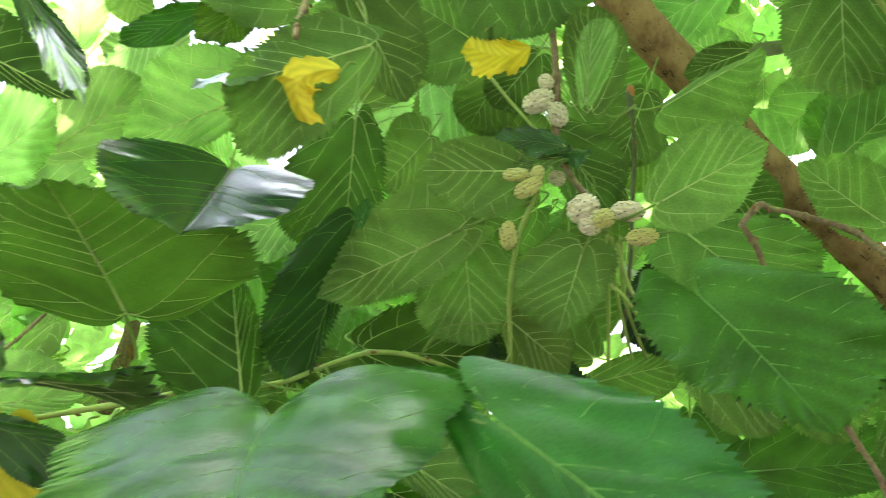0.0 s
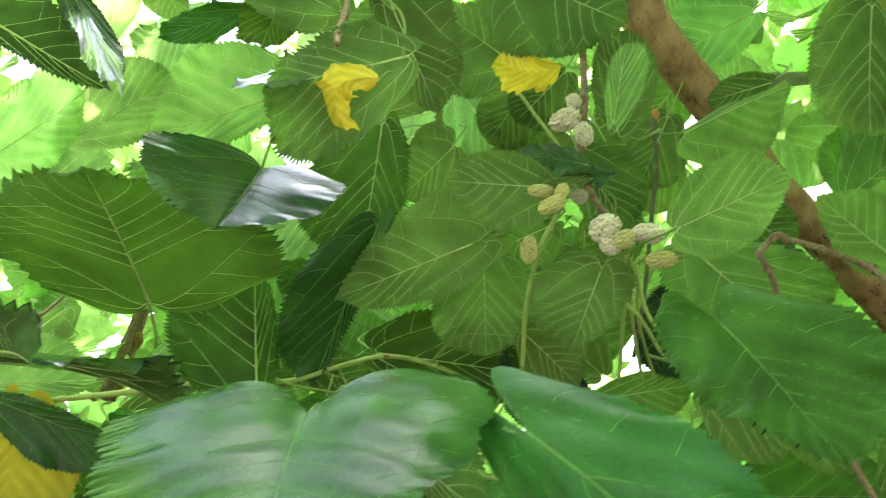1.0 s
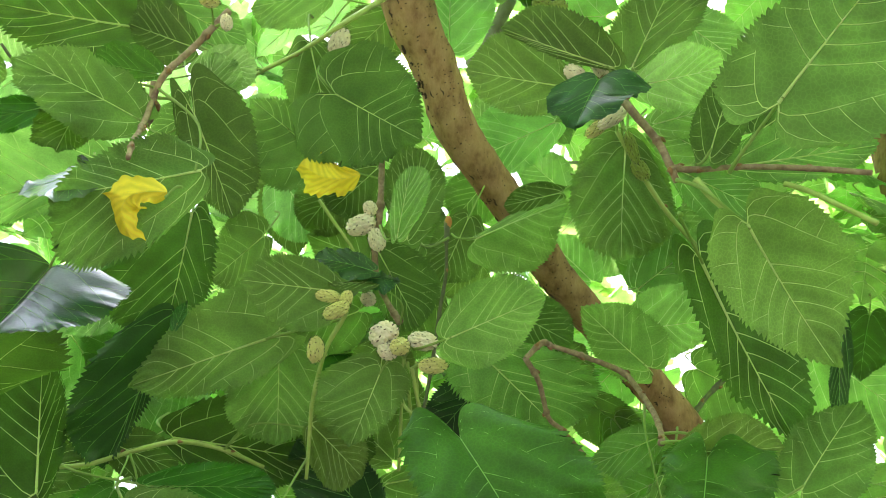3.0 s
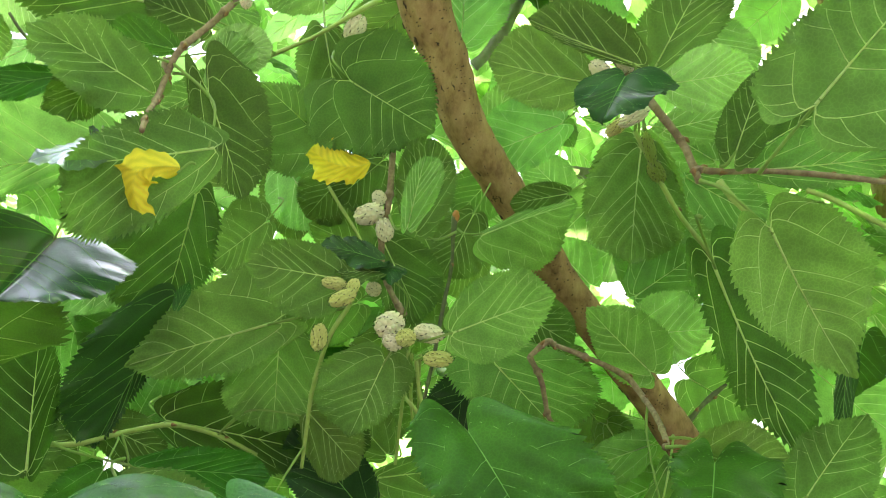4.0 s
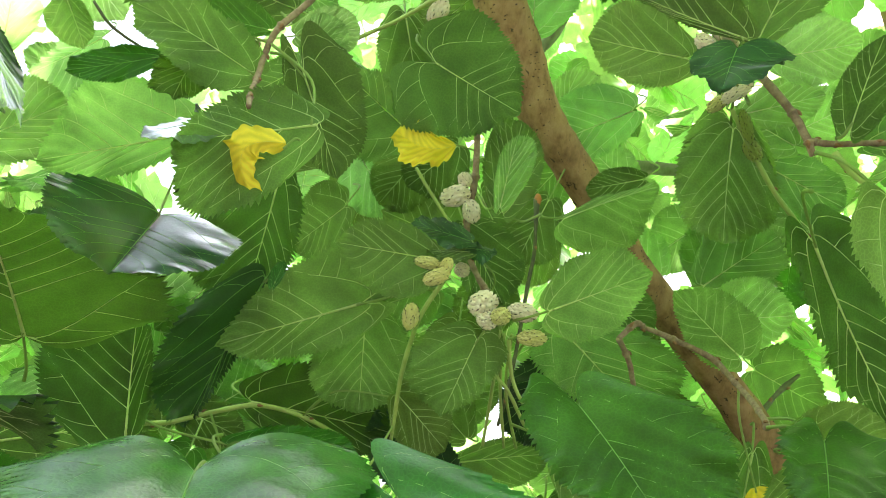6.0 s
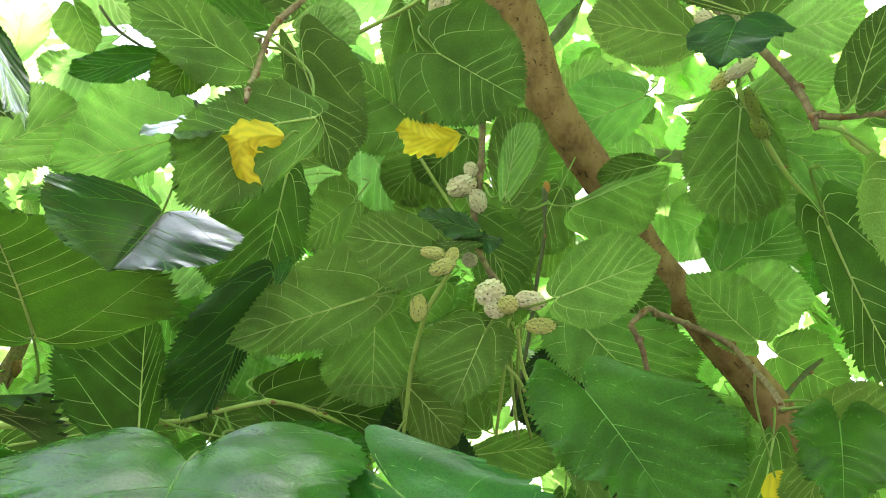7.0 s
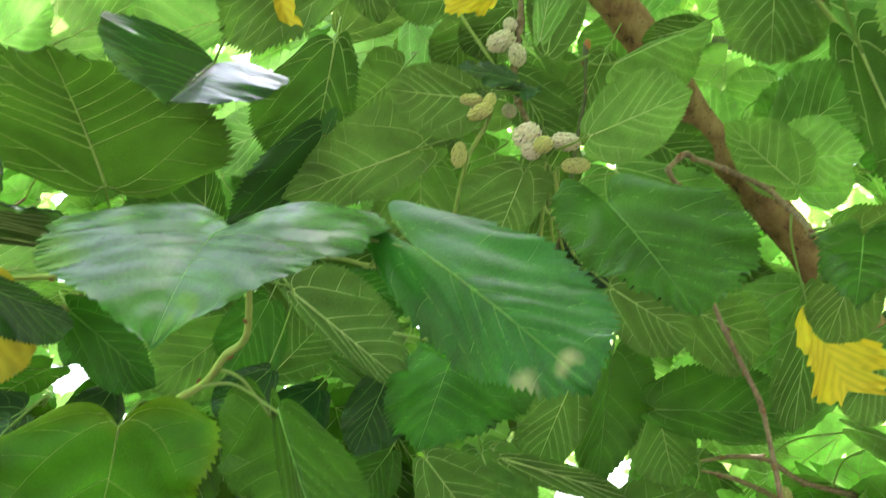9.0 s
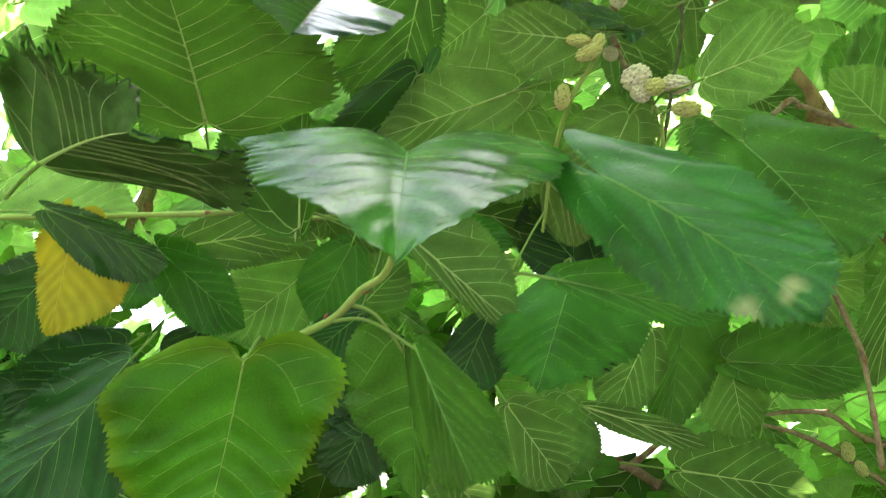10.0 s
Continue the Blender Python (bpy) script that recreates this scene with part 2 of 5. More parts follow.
class Blade:
    """Maps u along the midrib and v across (-1 to 1) into space for one leaf."""

    def __init__(self, base, tip, side_a, side_b, bow, wave, cup, seed, via=None, lobes=0.17, pairs=4, blunt=False):
        rnd = random.Random(seed)
        self.b, self.t = Vector(base), Vector(tip)
        self.c = 2 * Vector(via) - (self.b + self.t) / 2 if via else (self.b + self.t) / 2
        self.curved = via is not None
        foot = self.rib(0.3)
        self.sa, self.sb = Vector(side_a) - foot, Vector(side_b) - foot
        self.axis = self.t - self.b
        self.size = self.axis.length
        n = self.axis.cross(self.sb - self.sa)
        self.n = n.normalized() if n.length > 1e-9 else Vector((0, 0, 1))
        if self.n.z < 0:
            self.n = -self.n
        self.bow, self.wave, self.cup, self.lobes = bow, wave, cup, lobes
        self.blunt, self.full = blunt, 0.0
        self.gap, self.quilt = 0.52 / pairs, 0.024 / pairs
        # each side has its own first vein and its own slant
        self.first = [0.27 + rnd.uniform(-0.03, 0.03) for _ in range(2)]
        self.slant = [0.42 * rnd.uniform(0.88, 1.15) for _ in range(2)]
        self.foot = [0.40 * rnd.uniform(0.85, 1.1) for _ in range(2)]
        self.ph = [rnd.random() * 6.28 for _ in range(6)]
        self.span = max(self.sa.length, self.sb.length)

    def rib(self, u):
        return self.b * (1 - u) ** 2 + self.c * (2 * u * (1 - u)) + self.t * u * u

    def along(self, u):
        return (self.c - self.b) * (2 * (1 - u)) + (self.t - self.c) * (2 * u)

    def side_vein(self, q, a, k):
        """Where side vein q of side k lies at the distance a from the midrib."""
        w = self.slant[k] * a ** 1.1
        return (self.first[k] + q * self.gap + w) / (1 + 0.5 * w)

    def base_vein(self, a, k):
        return self.foot[k] * (a / 0.9) ** 1.3

    def swell(self, u, a, k):
        """0 on the veins, 1 half-way between them."""
        low, high = self.base_vein(a, k), self.side_vein(0, a, k)
        if u < low:
            x = u / max(low, 1e-6)
        elif u < high:
            x = (u - low) / max(high - low, 1e-6)
        else:
            w = self.slant[k] * a ** 1.1
            x = (u * (1 + 0.5 * w) - w - self.first[k]) / self.gap
        return 0.5 - 0.5 * math.cos(2 * math.pi * x)

    def at(self, u, v, lift=0.0):
        k = 1 if v > 0 else 0
        s = self.sb if v > 0 else self.sa
        a = abs(v)
        w = half_width(max(u, 0.0)) * (1 + 0.05 * math.sin(7 * u + self.ph[4] + (2 if v > 0 else 0)) * u)
        w *= 1 + self.full * max(0.0, 1 - u / 0.3)
        if self.blunt:
            w = (0.50 + 0.5 * math.sin(3.0 * u)) * (1 + 0.16 * math.sin(11 * u + self.ph[4] + (2.5 if v > 0 else 0)) + 0.08 * math.sin(27 * u + self.ph[5]) + 0.07 * math.sin(58 * u + self.ph[3]))
        back = self.lobes * math.sin(2.45 * a ** 0.8) * max(0.0, 1 - u / 0.34) ** 2
        lag = 0.05 * a * a * (1 - u) - back
        if self.curved:
            s = self.along(0.3).rotation_difference(self.along(u)) @ s
            p = self.rib(u) + self.along(u) * lag + s * (a * w)
        else:
            p = self.b + self.axis * (u + lag) + s * (a * w)
        up = self.bow * self.size * (4 * u * (1 - u)) - self.cup * self.span * (a * w) ** 2
        up += self.wave * self.span * a * a * (math.sin(9 * u + self.ph[0] + (1.3 if v > 0 else 0)) + 0.5 * math.sin(19 * u + self.ph[1 if v > 0 else 2]))
        up += 0.35 * self.wave * self.span * a ** 4 * math.sin(41 * u + self.ph[3] + 2 * k)
        # the blade swells between the side veins
        up += self.quilt * self.size * self.swell(u, a, k) * min(1.0, 3.2 * a) * (1 - a ** 5)
        return p + self.n * (up + lift)


TREE_LEAVES = []


def leaf(base, tip, side_a, side_b, look_of, stalk=None, bow=0.03, wave=0.075, cup=0.08, teeth=0.036, via=None, lobes=0.17, pairs=4, blunt=False, quilt=1.2, full=0.0, tint=None, top=None, label=""):
    seed = len(TREE_LEAVES) + 11
    rnd = random.Random(seed)
    blade = Blade(base, tip, side_a, side_b, bow, wave, cup, seed, via, lobes, pairs, blunt)
    blade.quilt *= quilt
    blade.full = full
    near = Vector(tip).y < 0.98
    rows, cols = (97, 10) if near else (76, 6)
    verts, faces, slots, rim, tone = [], [], [], [], []
    saw = [[rnd.uniform(0.55, 1.25) for _ in range(rows)] for _ in range(2)]
    for i in range(rows):
        u = i / (rows - 1)
        u = u ** 1.12
        for j in range(-cols, cols + 1):
            v = j / cols
            p = blade.at(u, v)
            if abs(j) == cols:
                # forward-leaning saw teeth, three rows each
                k = 1 if j > 0 else 0
                s = (blade.sb if j > 0 else blade.sa).normalized()
                run = blade.at(min(1.0, u + 0.02), v) - blade.at(max(0.0, u - 0.02), v)
                s = (s - run * (s.dot(run) / max(run.length_squared, 1e-12))).normalized()
                rise = (-0.45, 0.25, 1.0)[i % 3] * saw[k][i // 3] * teeth * 1.25 * blade.span * min(1.0, 0.3 + 10 * u) * min(1.0, 0.25 + 6 * (1 - u))
                if u < 1 and not blunt:
                    p = p + s * rise + run.normalized() * max(0.0, rise) * 0.5
            verts.append(p)
            rim.append(max(0.8 * abs(v) ** 14, 0.7 - 9 * u))
            tone.append(blade.swell(u, abs(v), 1 if v > 0 else 0))
    wide = 2 * cols + 1
    for i in range(rows - 1):
        for j in range(wide - 1):
            a = i * wide + j
            faces.append((a, a + 1, a + 1 + wide, a + wide))
            slots.append(0)

    if top:
        # the waxy upper side, a sheet of its own above the veined underside
        grid = len(verts)
        verts.extend([p + blade.n * 0.0022 for p in verts])
        rim, tone = rim * 2, tone * 2
        faces.extend([tuple(q + grid for q in face) for face in faces])
        slots.extend([2] * len(slots))

    def rib(line, r0, r1, fall=1.0):
        start = len(verts)
        pts = [blade.at(u, v) for u, v in line]
        for k, p in enumerate(pts):
            ahead = (pts[min(k + 1, len(pts) - 1)] - pts[max(k - 1, 0)]).normalized()
            across = ahead.cross(blade.n).normalized()
            r = r0 + (r1 - r0) * (k / (len(pts) - 1)) ** fall
            verts.extend((p + across * r, p + blade.n * r * 0.9, p - across * r, p - blade.n * r * 0.9))
        for k in range(len(pts) - 1):
            for q in range(4):
                a, b = start + 4 * k + q, start + 4 * k + (q + 1) % 4
                faces.append((a, b, b + 4, a + 4))
                slots.append(1)

    under = look_of.startswith("under")
    thick = max(blade.size, 1.5 * blade.span) * (0.0105 if under else 0.0034 if look_of in ("yellow", "ochre") else 0.0068)
    rib([(k / 16 * 0.97, 0.0) for k in range(17)], thick, thick * 0.14, 0.65)
    for k, s in enumerate((-1, 1)):
        # a strong pair from the base, with branches to the edge
        reach = [0.92 * (q / 10) for q in range(11)]
        rib([(blade.base_vein(a, k), s * a) for a in reach], thick * 0.42, thick * 0.08, 0.6)
        for q in (0.30, 0.50, 0.70):
            a0 = q + rnd.uniform(-0.04, 0.04)
            u0 = blade.base_vein(a0, k)
            rib([(max(0.0, u0 - (0.02 + 0.07 * q) * h / 4), s * (a0 + (0.93 - a0) * h / 4)) for h in range(5)], thick * 0.22, thick * 0.06)
        rib([(0.012 * h, s * 0.85 * h / 5) for h in range(6)], thick * 0.28, thick * 0.06)
        for q in range(pairs):
            far = 0.94 - rnd.uniform(0, 0.08)
            line = [(blade.side_vein(q, far * h / 9, k), s * far * h / 9) for h in range(10)]
            rib([p for p in line if p[0] < 0.985], thick * (0.33 - 0.03 * q), thick * 0.07, 0.6)
            if near:
                # a fork near the edge
                a0 = 0.58 + rnd.uniform(-0.06, 0.06)
                u0 = blade.side_vein(q, a0, k)
                if u0 < 0.8:
                    rib([(u0 - 0.006 * h, s * (a0 + (0.92 - a0) * h / 4)) for h in range(5)], thick * 0.15, thick * 0.05)
    kind = "pale" if look_of == "under_pale" else "under" if under else ("yellow" if look_of in ("yellow", "ochre") else ("young" if look_of == "young" else "top"))
    local = [p - blade.b for p in verts]
    me = mesh_of("leaf", local, faces, slots, (BLADE[look_of], VEIN[kind], BLADE[top or look_of]))
    rest = [0.0] * (len(verts) - len(rim))
    me.attributes.new("rim", "FLOAT", "POINT").data.foreach_set("value", rim + rest)
    me.attributes.new("tone", "FLOAT", "POINT").data.foreach_set("value", tone + rest)
    ob = part("leaf", me, tree, blade.b, label or LEAF_LABEL[look_of])
    # the stalk runs to the given place or to the nearest wood behind the leaf
    b, back = blade.b, -blade.axis.normalized()
    if stalk is None:
        best = None
        for q in WOOD:
            d = q - b
            if d.length < 0.12 and d.y > -0.005 and d.normalized().dot(back) > 0.0:
                cost = d.length * (1.6 - d.normalized().dot(back))
                if best is None or cost < best[0]:
                    best = (cost, q)
        # without wood, the stalk points away from the camera, hidden behind the blade
        end = best[1] if best else b + back * 0.012 + (b - VIEWPOINT).normalized() * 0.075 + Vector((0, 0, 0.02))
    else:
        end = Vector(stalk)
    mid = b.lerp(end, 0.5) + back * (end - b).length * 0.16
    r = 0.0008 + 0.0052 * blade.size
    v, f, _, _ = tube([(*(b - back * 0.004), r * 0.75), (*mid, r * 0.85), (*end, r * 1.1)], 6)
    part("petiole", mesh_of("petiole", [p - b for p in v], f, None, (BARK["stalk"],)), ob, b)
    own = random.Random(seed * 7)
    ob.color = (*(tint or (own.random(), own.random())), 0.0, 1.0)
    TREE_LEAVES.append(ob)
    return ob


LEAF_LABEL = {
    "under": "matt green mulberry leaf seen from its veined underside",
    "under_dark": "dull olive mulberry leaf seen from its veined underside",
    "under_lit": "brighter green mulberry leaf with pale veins underneath",
    "under_pale": "light green mulberry leaf with a backlit look in its colour",
    "top": "glossy green mulberry leaf with serrated edge",
    "top_worn": "large green mulberry leaf with bleached dry patches",
    "top_gloss": "waxy green mulberry leaf mirroring the sky",
    "top_dark_gloss": "waxy dark green mulberry leaf mirroring the sky",
    "ochre": "ochre yellow withering mulberry leaf",
    "top_dark": "dark green glossy mulberry leaf",
    "young": "yellow-green heart-shaped young mulberry leaf",
    "yellow": "yellowed withering mulberry leaf with ragged edge",
}
# about where the camera stands; crown gaps and loose stalks are set from here
VIEWPOINT = Vector((0.02, 0.0, 1.6))
WHERE = {None: Vector((0, 0, 0))}
WOOD = []


def limb(points, bark):
    """The thick limb, with knots and dark pores."""
    v, f, path, radii = tube(points, 28, 0.10, 5)
    o = path[0]
    ob = part("limb", mesh_of("limb", [p - o for p in v], f, None, (BARK[bark],)), tree, o, "thick brown limb with rough pitted bark")
    rnd = random.Random(4)
    verts, faces = [], []
    for _ in range(620):
        i = rnd.randrange(1, len(path) - 2)
        ahead = (path[i + 1] - path[i]).normalized()
        p = path[i].lerp(path[i + 1], rnd.random())
        out = Vector((rnd.gauss(0, 1), rnd.gauss(-0.6, 1), rnd.gauss(0, 1)))
        out = (out - ahead * out.dot(ahead)).normalized()
        across = ahead.cross(out)
        c = p + out * radii[i] * 1.0
        a, b = rnd.uniform(0.0006, 0.0017), rnd.uniform(0.0004, 0.0010)
        s = len(verts)
        for k in range(6):
            w = k * math.pi / 3
            verts.append(c + across * a * math.cos(w) + ahead * b * math.sin(w))
        verts.append(c + out * 0.0016)
        for k in range(6):
            faces.append((s + k, s + (k + 1) % 6, s + 6))
    for _ in range(70):
        # longer ragged cracks, most placed to fit the limb's left outline in the camera's view
        i = rnd.randrange(1, len(path) - 2)
        ahead = (path[i + 1] - path[i]).normalized()
        p = path[i].lerp(path[i + 1], rnd.random())
        out = Vector((rnd.gauss(-1.0, 0.5), rnd.gauss(-0.35, 0.4), rnd.gauss(-0.3, 0.4)))
        out = (out - ahead * out.dot(ahead)).normalized()
        across = ahead.cross(out)
        c = p + out * radii[i]
        s = len(verts)
        half = rnd.uniform(0.002, 0.006)
        for k in range(7):
            w = -1 + k / 3
            mid = c + ahead * half * w + across * rnd.uniform(-0.0015, 0.0015)
            t = 0.0013 * (1.05 - abs(w)) * rnd.uniform(0.6, 1.4)
            verts.extend((mid - across * t - out * 0.001, mid + out * rnd.uniform(0.0010, 0.0022), mid + across * t - out * 0.001))
        for k in range(6):
            q = s + 3 * k
            faces.extend(((q, q + 1, q + 4, q + 3), (q + 1, q + 2, q + 5, q + 4)))
    tagged(part("bark_pore", mesh_of("bark_pore", [p - o for p in verts], faces, None, (BARK["lenticel"],)), ob, o), kind="stuff")
    WOOD.extend(path)


TWIGS = []


def twig(points, bark):
    rnd = random.Random(len(TWIGS))
    v, f, path, radii = tube(points, 10, 0.16, len(TWIGS))
    o = path[0]
    if bark == "twig_bark" and radii[0] < 0.006:
        # swollen nodes where leaves have dropped
        for i in range(4, len(path) - 3, 7):
            a, b = path[i - 1].lerp(path[i], 0.4), path[i + 1].lerp(path[i], 0.4)
            r = radii[i]
            nv, nf, _, _ = tube([(*a, r * 0.9), (*path[i], r * rnd.uniform(1.25, 1.5)), (*b, r * 0.9)], 8)
            f = list(f) + [tuple(q + len(v) for q in face) for face in nf]
            v = list(v) + list(nv)
    name = {"green_twig": "shoot", "rust": "bud"}.get(bark, "twig")
    text = {"twig_bark": "thin grey-brown woody twig", "pale_bark": "pale grey branch further back", "green_twig": "slender green young shoot", "dark_twig": "thin dark green hanging twig", "rust": "orange-brown swollen bud"}[bark]
    ob = part(name, mesh_of(name, [p - o for p in v], f, None, (BARK[bark],)), tree, o, text)
    TWIGS.append(ob)
    WOOD.extend(path[::3])
    if radii[0] > 0.0019 and bark not in ("pale_bark", "rust"):
        for i in range(4, len(path) - 2, 7):
            ahead = (path[i + 1] - path[i]).normalized()
            out = Vector((rnd.gauss(0, 1), rnd.gauss(-0.5, 1), rnd.gauss(0, 1)))
            out = (out - ahead * out.dot(ahead)).normalized()
            c = path[i] + out * radii[i] * 0.7
            r = radii[i] * 0.75
            bv, bf, _, _ = tube([(*c, r), (*(c + out * r * 0.8 + ahead * r * 0.8), r * 0.8), (*(c + out * r * 1.1 + ahead * r * 2.2), r * 0.15)], 6)
            part("bud", mesh_of("bud", [p - o for p in bv], bf, None, (BARK["bud"],)), ob, o, "rusty brown bud")


def fruit_mesh(look_of, seed):
    """One fruit of unit length along x and unit width: beads with dry threads between them."""
    rnd = random.Random(seed)
    bm = bmesh.new()
    bmesh.ops.create_icosphere(bm, subdivisions=2, radius=0.44)
    for v in bm.verts:
        v.co.x *= 1.0
    count = 62
    for i in range(count):
        y = 1 - 2 * (i + 0.5) / count
        a = i * 2.39996 + rnd.uniform(-0.15, 0.15)
        ring = math.sqrt(1 - y * y)
        d = Vector((y, ring * math.cos(a), ring * math.sin(a)))
        m = Matrix.Translation(d * 0.43) @ Matrix.Diagonal((rnd.uniform(0.9, 1.1), rnd.uniform(0.9, 1.1), rnd.uniform(0.9, 1.1), 1))
        bmesh.ops.create_icosphere(bm, subdivisions=1, radius=rnd.uniform(0.098, 0.118), matrix=m)
    for f in bm.faces:
        f.smooth = True
    for i in range(60):
        y = 1 - 2 * (i + 0.2) / 60
        a = i * 2.39996 + 1.1 + rnd.uniform(-0.5, 0.5)
        ring = math.sqrt(max(0, 1 - y * y))
        d = Vector((y, ring * math.cos(a), ring * math.sin(a)))
        if rnd.random() < 0.25:
            continue
        c = d * rnd.uniform(0.525, 0.545)
        s = d.orthogonal().normalized()
        s = (s + d.cross(s) * rnd.uniform(-2, 2)).normalized()
        w = d.cross(s)
        q = [bm.verts.new(c + s * e * 0.055 + w * g * 0.028 + d * h) for e, g, h in ((-1, 0, -.03), (0, 1, 0.0), (1, 0, 0.03), (0, -1, 0.0), (0, 0, 0.035))]
        for k in range(4):
            bm.faces.new((q[k], q[(k + 1) % 4], q[4])).material_index = 1
    me = bpy.data.meshes.new("mulberry")
    bm.to_mesh(me)
    bm.free()
    me.materials.append(FRUIT[look_of])
    me.materials.append(FRUIT["style"])
    return me


FRUIT_MESHES = {}
FRUIT_LABEL = {"ripe": "ripe white mulberry with dark dried threads", "half": "cream-yellow half-ripe mulberry with dark specks", "green": "small unripe green mulberry"}


def fruit(place, axis, length, width, look_of):
    if look_of not in FRUIT_MESHES:
        FRUIT_MESHES[look_of] = [fruit_mesh(look_of, s) for s in (1, 2)]
    me = FRUIT_MESHES[look_of][len(TWIGS) % 2]
    ob = part("mulberry", me, tree, place, FRUIT_LABEL[look_of])
    ob.rotation_mode = "QUATERNION"
    ob.rotation_quaternion = Vector(axis).to_track_quat("X", "Z")
    ob.scale = (length * 1.03, width * 1.02, width * 1.02)
    p = Vector(place)
    near = min(WOOD, key=lambda q: (q - p).length)
    if (near - p).length < 0.09:
        v, f, _, _ = tube([(*p, 0.0009), (*(p.lerp(near, 0.5) + Vector((0, 0.004, 0.004))), 0.0009), (*near, 0.0011)], 6)
        stem = part("fruit_stalk", mesh_of("fruit_stalk", [q - p for q in v], f, None, (BARK["stalk"],)), tree, p)
        stem.parent = ob
        stem.matrix_parent_inverse = ob.matrix_basis.inverted()


# ---- ground ----
bm = bmesh.new()
bmesh.ops.create_grid(bm, x_segments=60, y_segments=60, size=1)
for v in bm.verts:
    x, y = v.co.x, v.co.y
    v.co.x, v.co.y = 900 * x * abs(x) ** 2, 900 * y * abs(y) ** 2
    v.co.z = 0.05 * noise.noise(Vector((v.co.x, v.co.y, 0)) * 0.5)
me = bpy.data.meshes.new("ground")
bm.to_mesh(me)
bm.free()
me.materials.append(SOIL)
tagged(new("ground", me), "unseen bare soil under the tree", "ground", kind="structure")

# ---- the tree ----
tree = new("mulberry_tree")
FOOT = Vector((1.15, 1.15, 0.0))
tree.location = FOOT
WHERE[tree] = FOOT
tagged(tree, "fruiting white mulberry tree with dense serrated green leaves", "tree")

# wood
limb([(0.049, 0.701, 2.511, 0.0350), (0.109, 0.750, 2.387, 0.0320), (0.135, 0.772, 2.309, 0.0300), (0.167, 0.791, 2.257, 0.0275), (0.197, 0.808, 2.187, 0.0240), (0.242, 0.826, 2.134, 0.0220), (0.281, 0.840, 2.092, 0.0225), (0.330, 0.868, 2.038, 0.0215), (0.387, 0.894, 1.990, 0.0205), (0.464, 0.924, 1.927, 0.0225), (0.530, 0.952, 1.867, 0.0235), (0.595, 0.983, 1.804, 0.0255), (0.684, 1.030, 1.719, 0.0320), (0.815, 1.102, 1.601, 0.0460)], "bark")
twig([(0.101, 0.715, 2.201, 0.0034), (0.100, 0.671, 2.105, 0.0031), (0.102, 0.653, 2.046, 0.0031), (0.104, 0.655, 1.994, 0.0034), (0.103, 0.669, 1.964, 0.0031), (0.106, 0.682, 1.937, 0.0034), (0.118, 0.690, 1.915, 0.0027), (0.131, 0.686, 1.894, 0.0034)], "twig_bark")
twig([(0.237, 0.652, 1.859, 0.0022), (0.252, 0.651, 1.874, 0.0029), (0.262, 0.655, 1.873, 0.0022), (0.290, 0.662, 1.869, 0.0025), (0.331, 0.676, 1.862, 0.0027), (0.342, 0.668, 1.846, 0.0025), (0.338, 0.625, 1.812, 0.0024), (0.325, 0.583, 1.785, 0.0024), (0.317, 0.566, 1.774, 0.0030)], "twig_bark")
twig([(0.237, 0.652, 1.859, 0.0028), (0.254, 0.672, 1.845, 0.0024), (0.267, 0.690, 1.819, 0.0024), (0.283, 0.704, 1.812, 0.0025), (0.313, 0.734, 1.797, 0.0026)], "twig_bark")
twig([(0.230, 0.456, 2.036, 0.0028), (0.235, 0.437, 2.005, 0.0028), (0.245, 0.412, 1.959, 0.0028), (0.262, 0.410, 1.934, 0.0026), (0.268, 0.407, 1.914, 0.0028), (0.273, 0.410, 1.904, 0.0020)], "twig_bark")
twig([(0.268, 0.407, 1.913, 0.0021), (0.277, 0.406, 1.912, 0.0023), (0.288, 0.404, 1.912, 0.0021), (0.307, 0.395, 1.911, 0.0018), (0.340, 0.385, 1.909, 0.0017), (0.381, 0.370, 1.902, 0.0017)], "twig_bark")
twig([(-0.038, 0.542, 2.098, 0.0030), (-0.060, 0.542, 2.058, 0.0027), (-0.078, 0.542, 2.029, 0.0027), (-0.084, 0.547, 2.008, 0.0024), (-0.084, 0.535, 1.979, 0.0023), (-0.083, 0.512, 1.950, 0.0021), (-0.080, 0.496, 1.927, 0.0018)], "twig_bark")
twig([(-0.035, 0.683, 2.129, 0.0020), (-0.017, 0.667, 2.133, 0.0022), (0.019, 0.644, 2.145, 0.0020), (0.061, 0.623, 2.172, 0.0027), (0.108, 0.683, 2.267, 0.0034)], "green_twig")
twig([(0.260, 0.652, 1.793, 0.0020), (0.274, 0.663, 1.756, 0.0022), (0.292, 0.672, 1.722, 0.0024), (0.309, 0.680, 1.695, 0.0020), (0.323, 0.687, 1.672, 0.0026), (0.334, 0.697, 1.640, 0.0020), (0.347, 0.710, 1.594, 0.0028), (0.350, 0.714, 1.584, 0.0018)], "twig_bark")
twig([(0.411, 1.104, 1.672, 0.0020), (0.453, 1.100, 1.681, 0.0034), (0.497, 1.100, 1.681, 0.0034), (0.554, 1.126, 1.660, 0.0034), (0.640, 1.159, 1.652, 0.0041)], "twig_bark")
twig([(0.420, 1.127, 1.663, 0.0020), (0.458, 1.128, 1.658, 0.0034), (0.504, 1.132, 1.644, 0.0034), (0.558, 1.138, 1.621, 0.0041), (0.614, 1.146, 1.591, 0.0041)], "twig_bark")
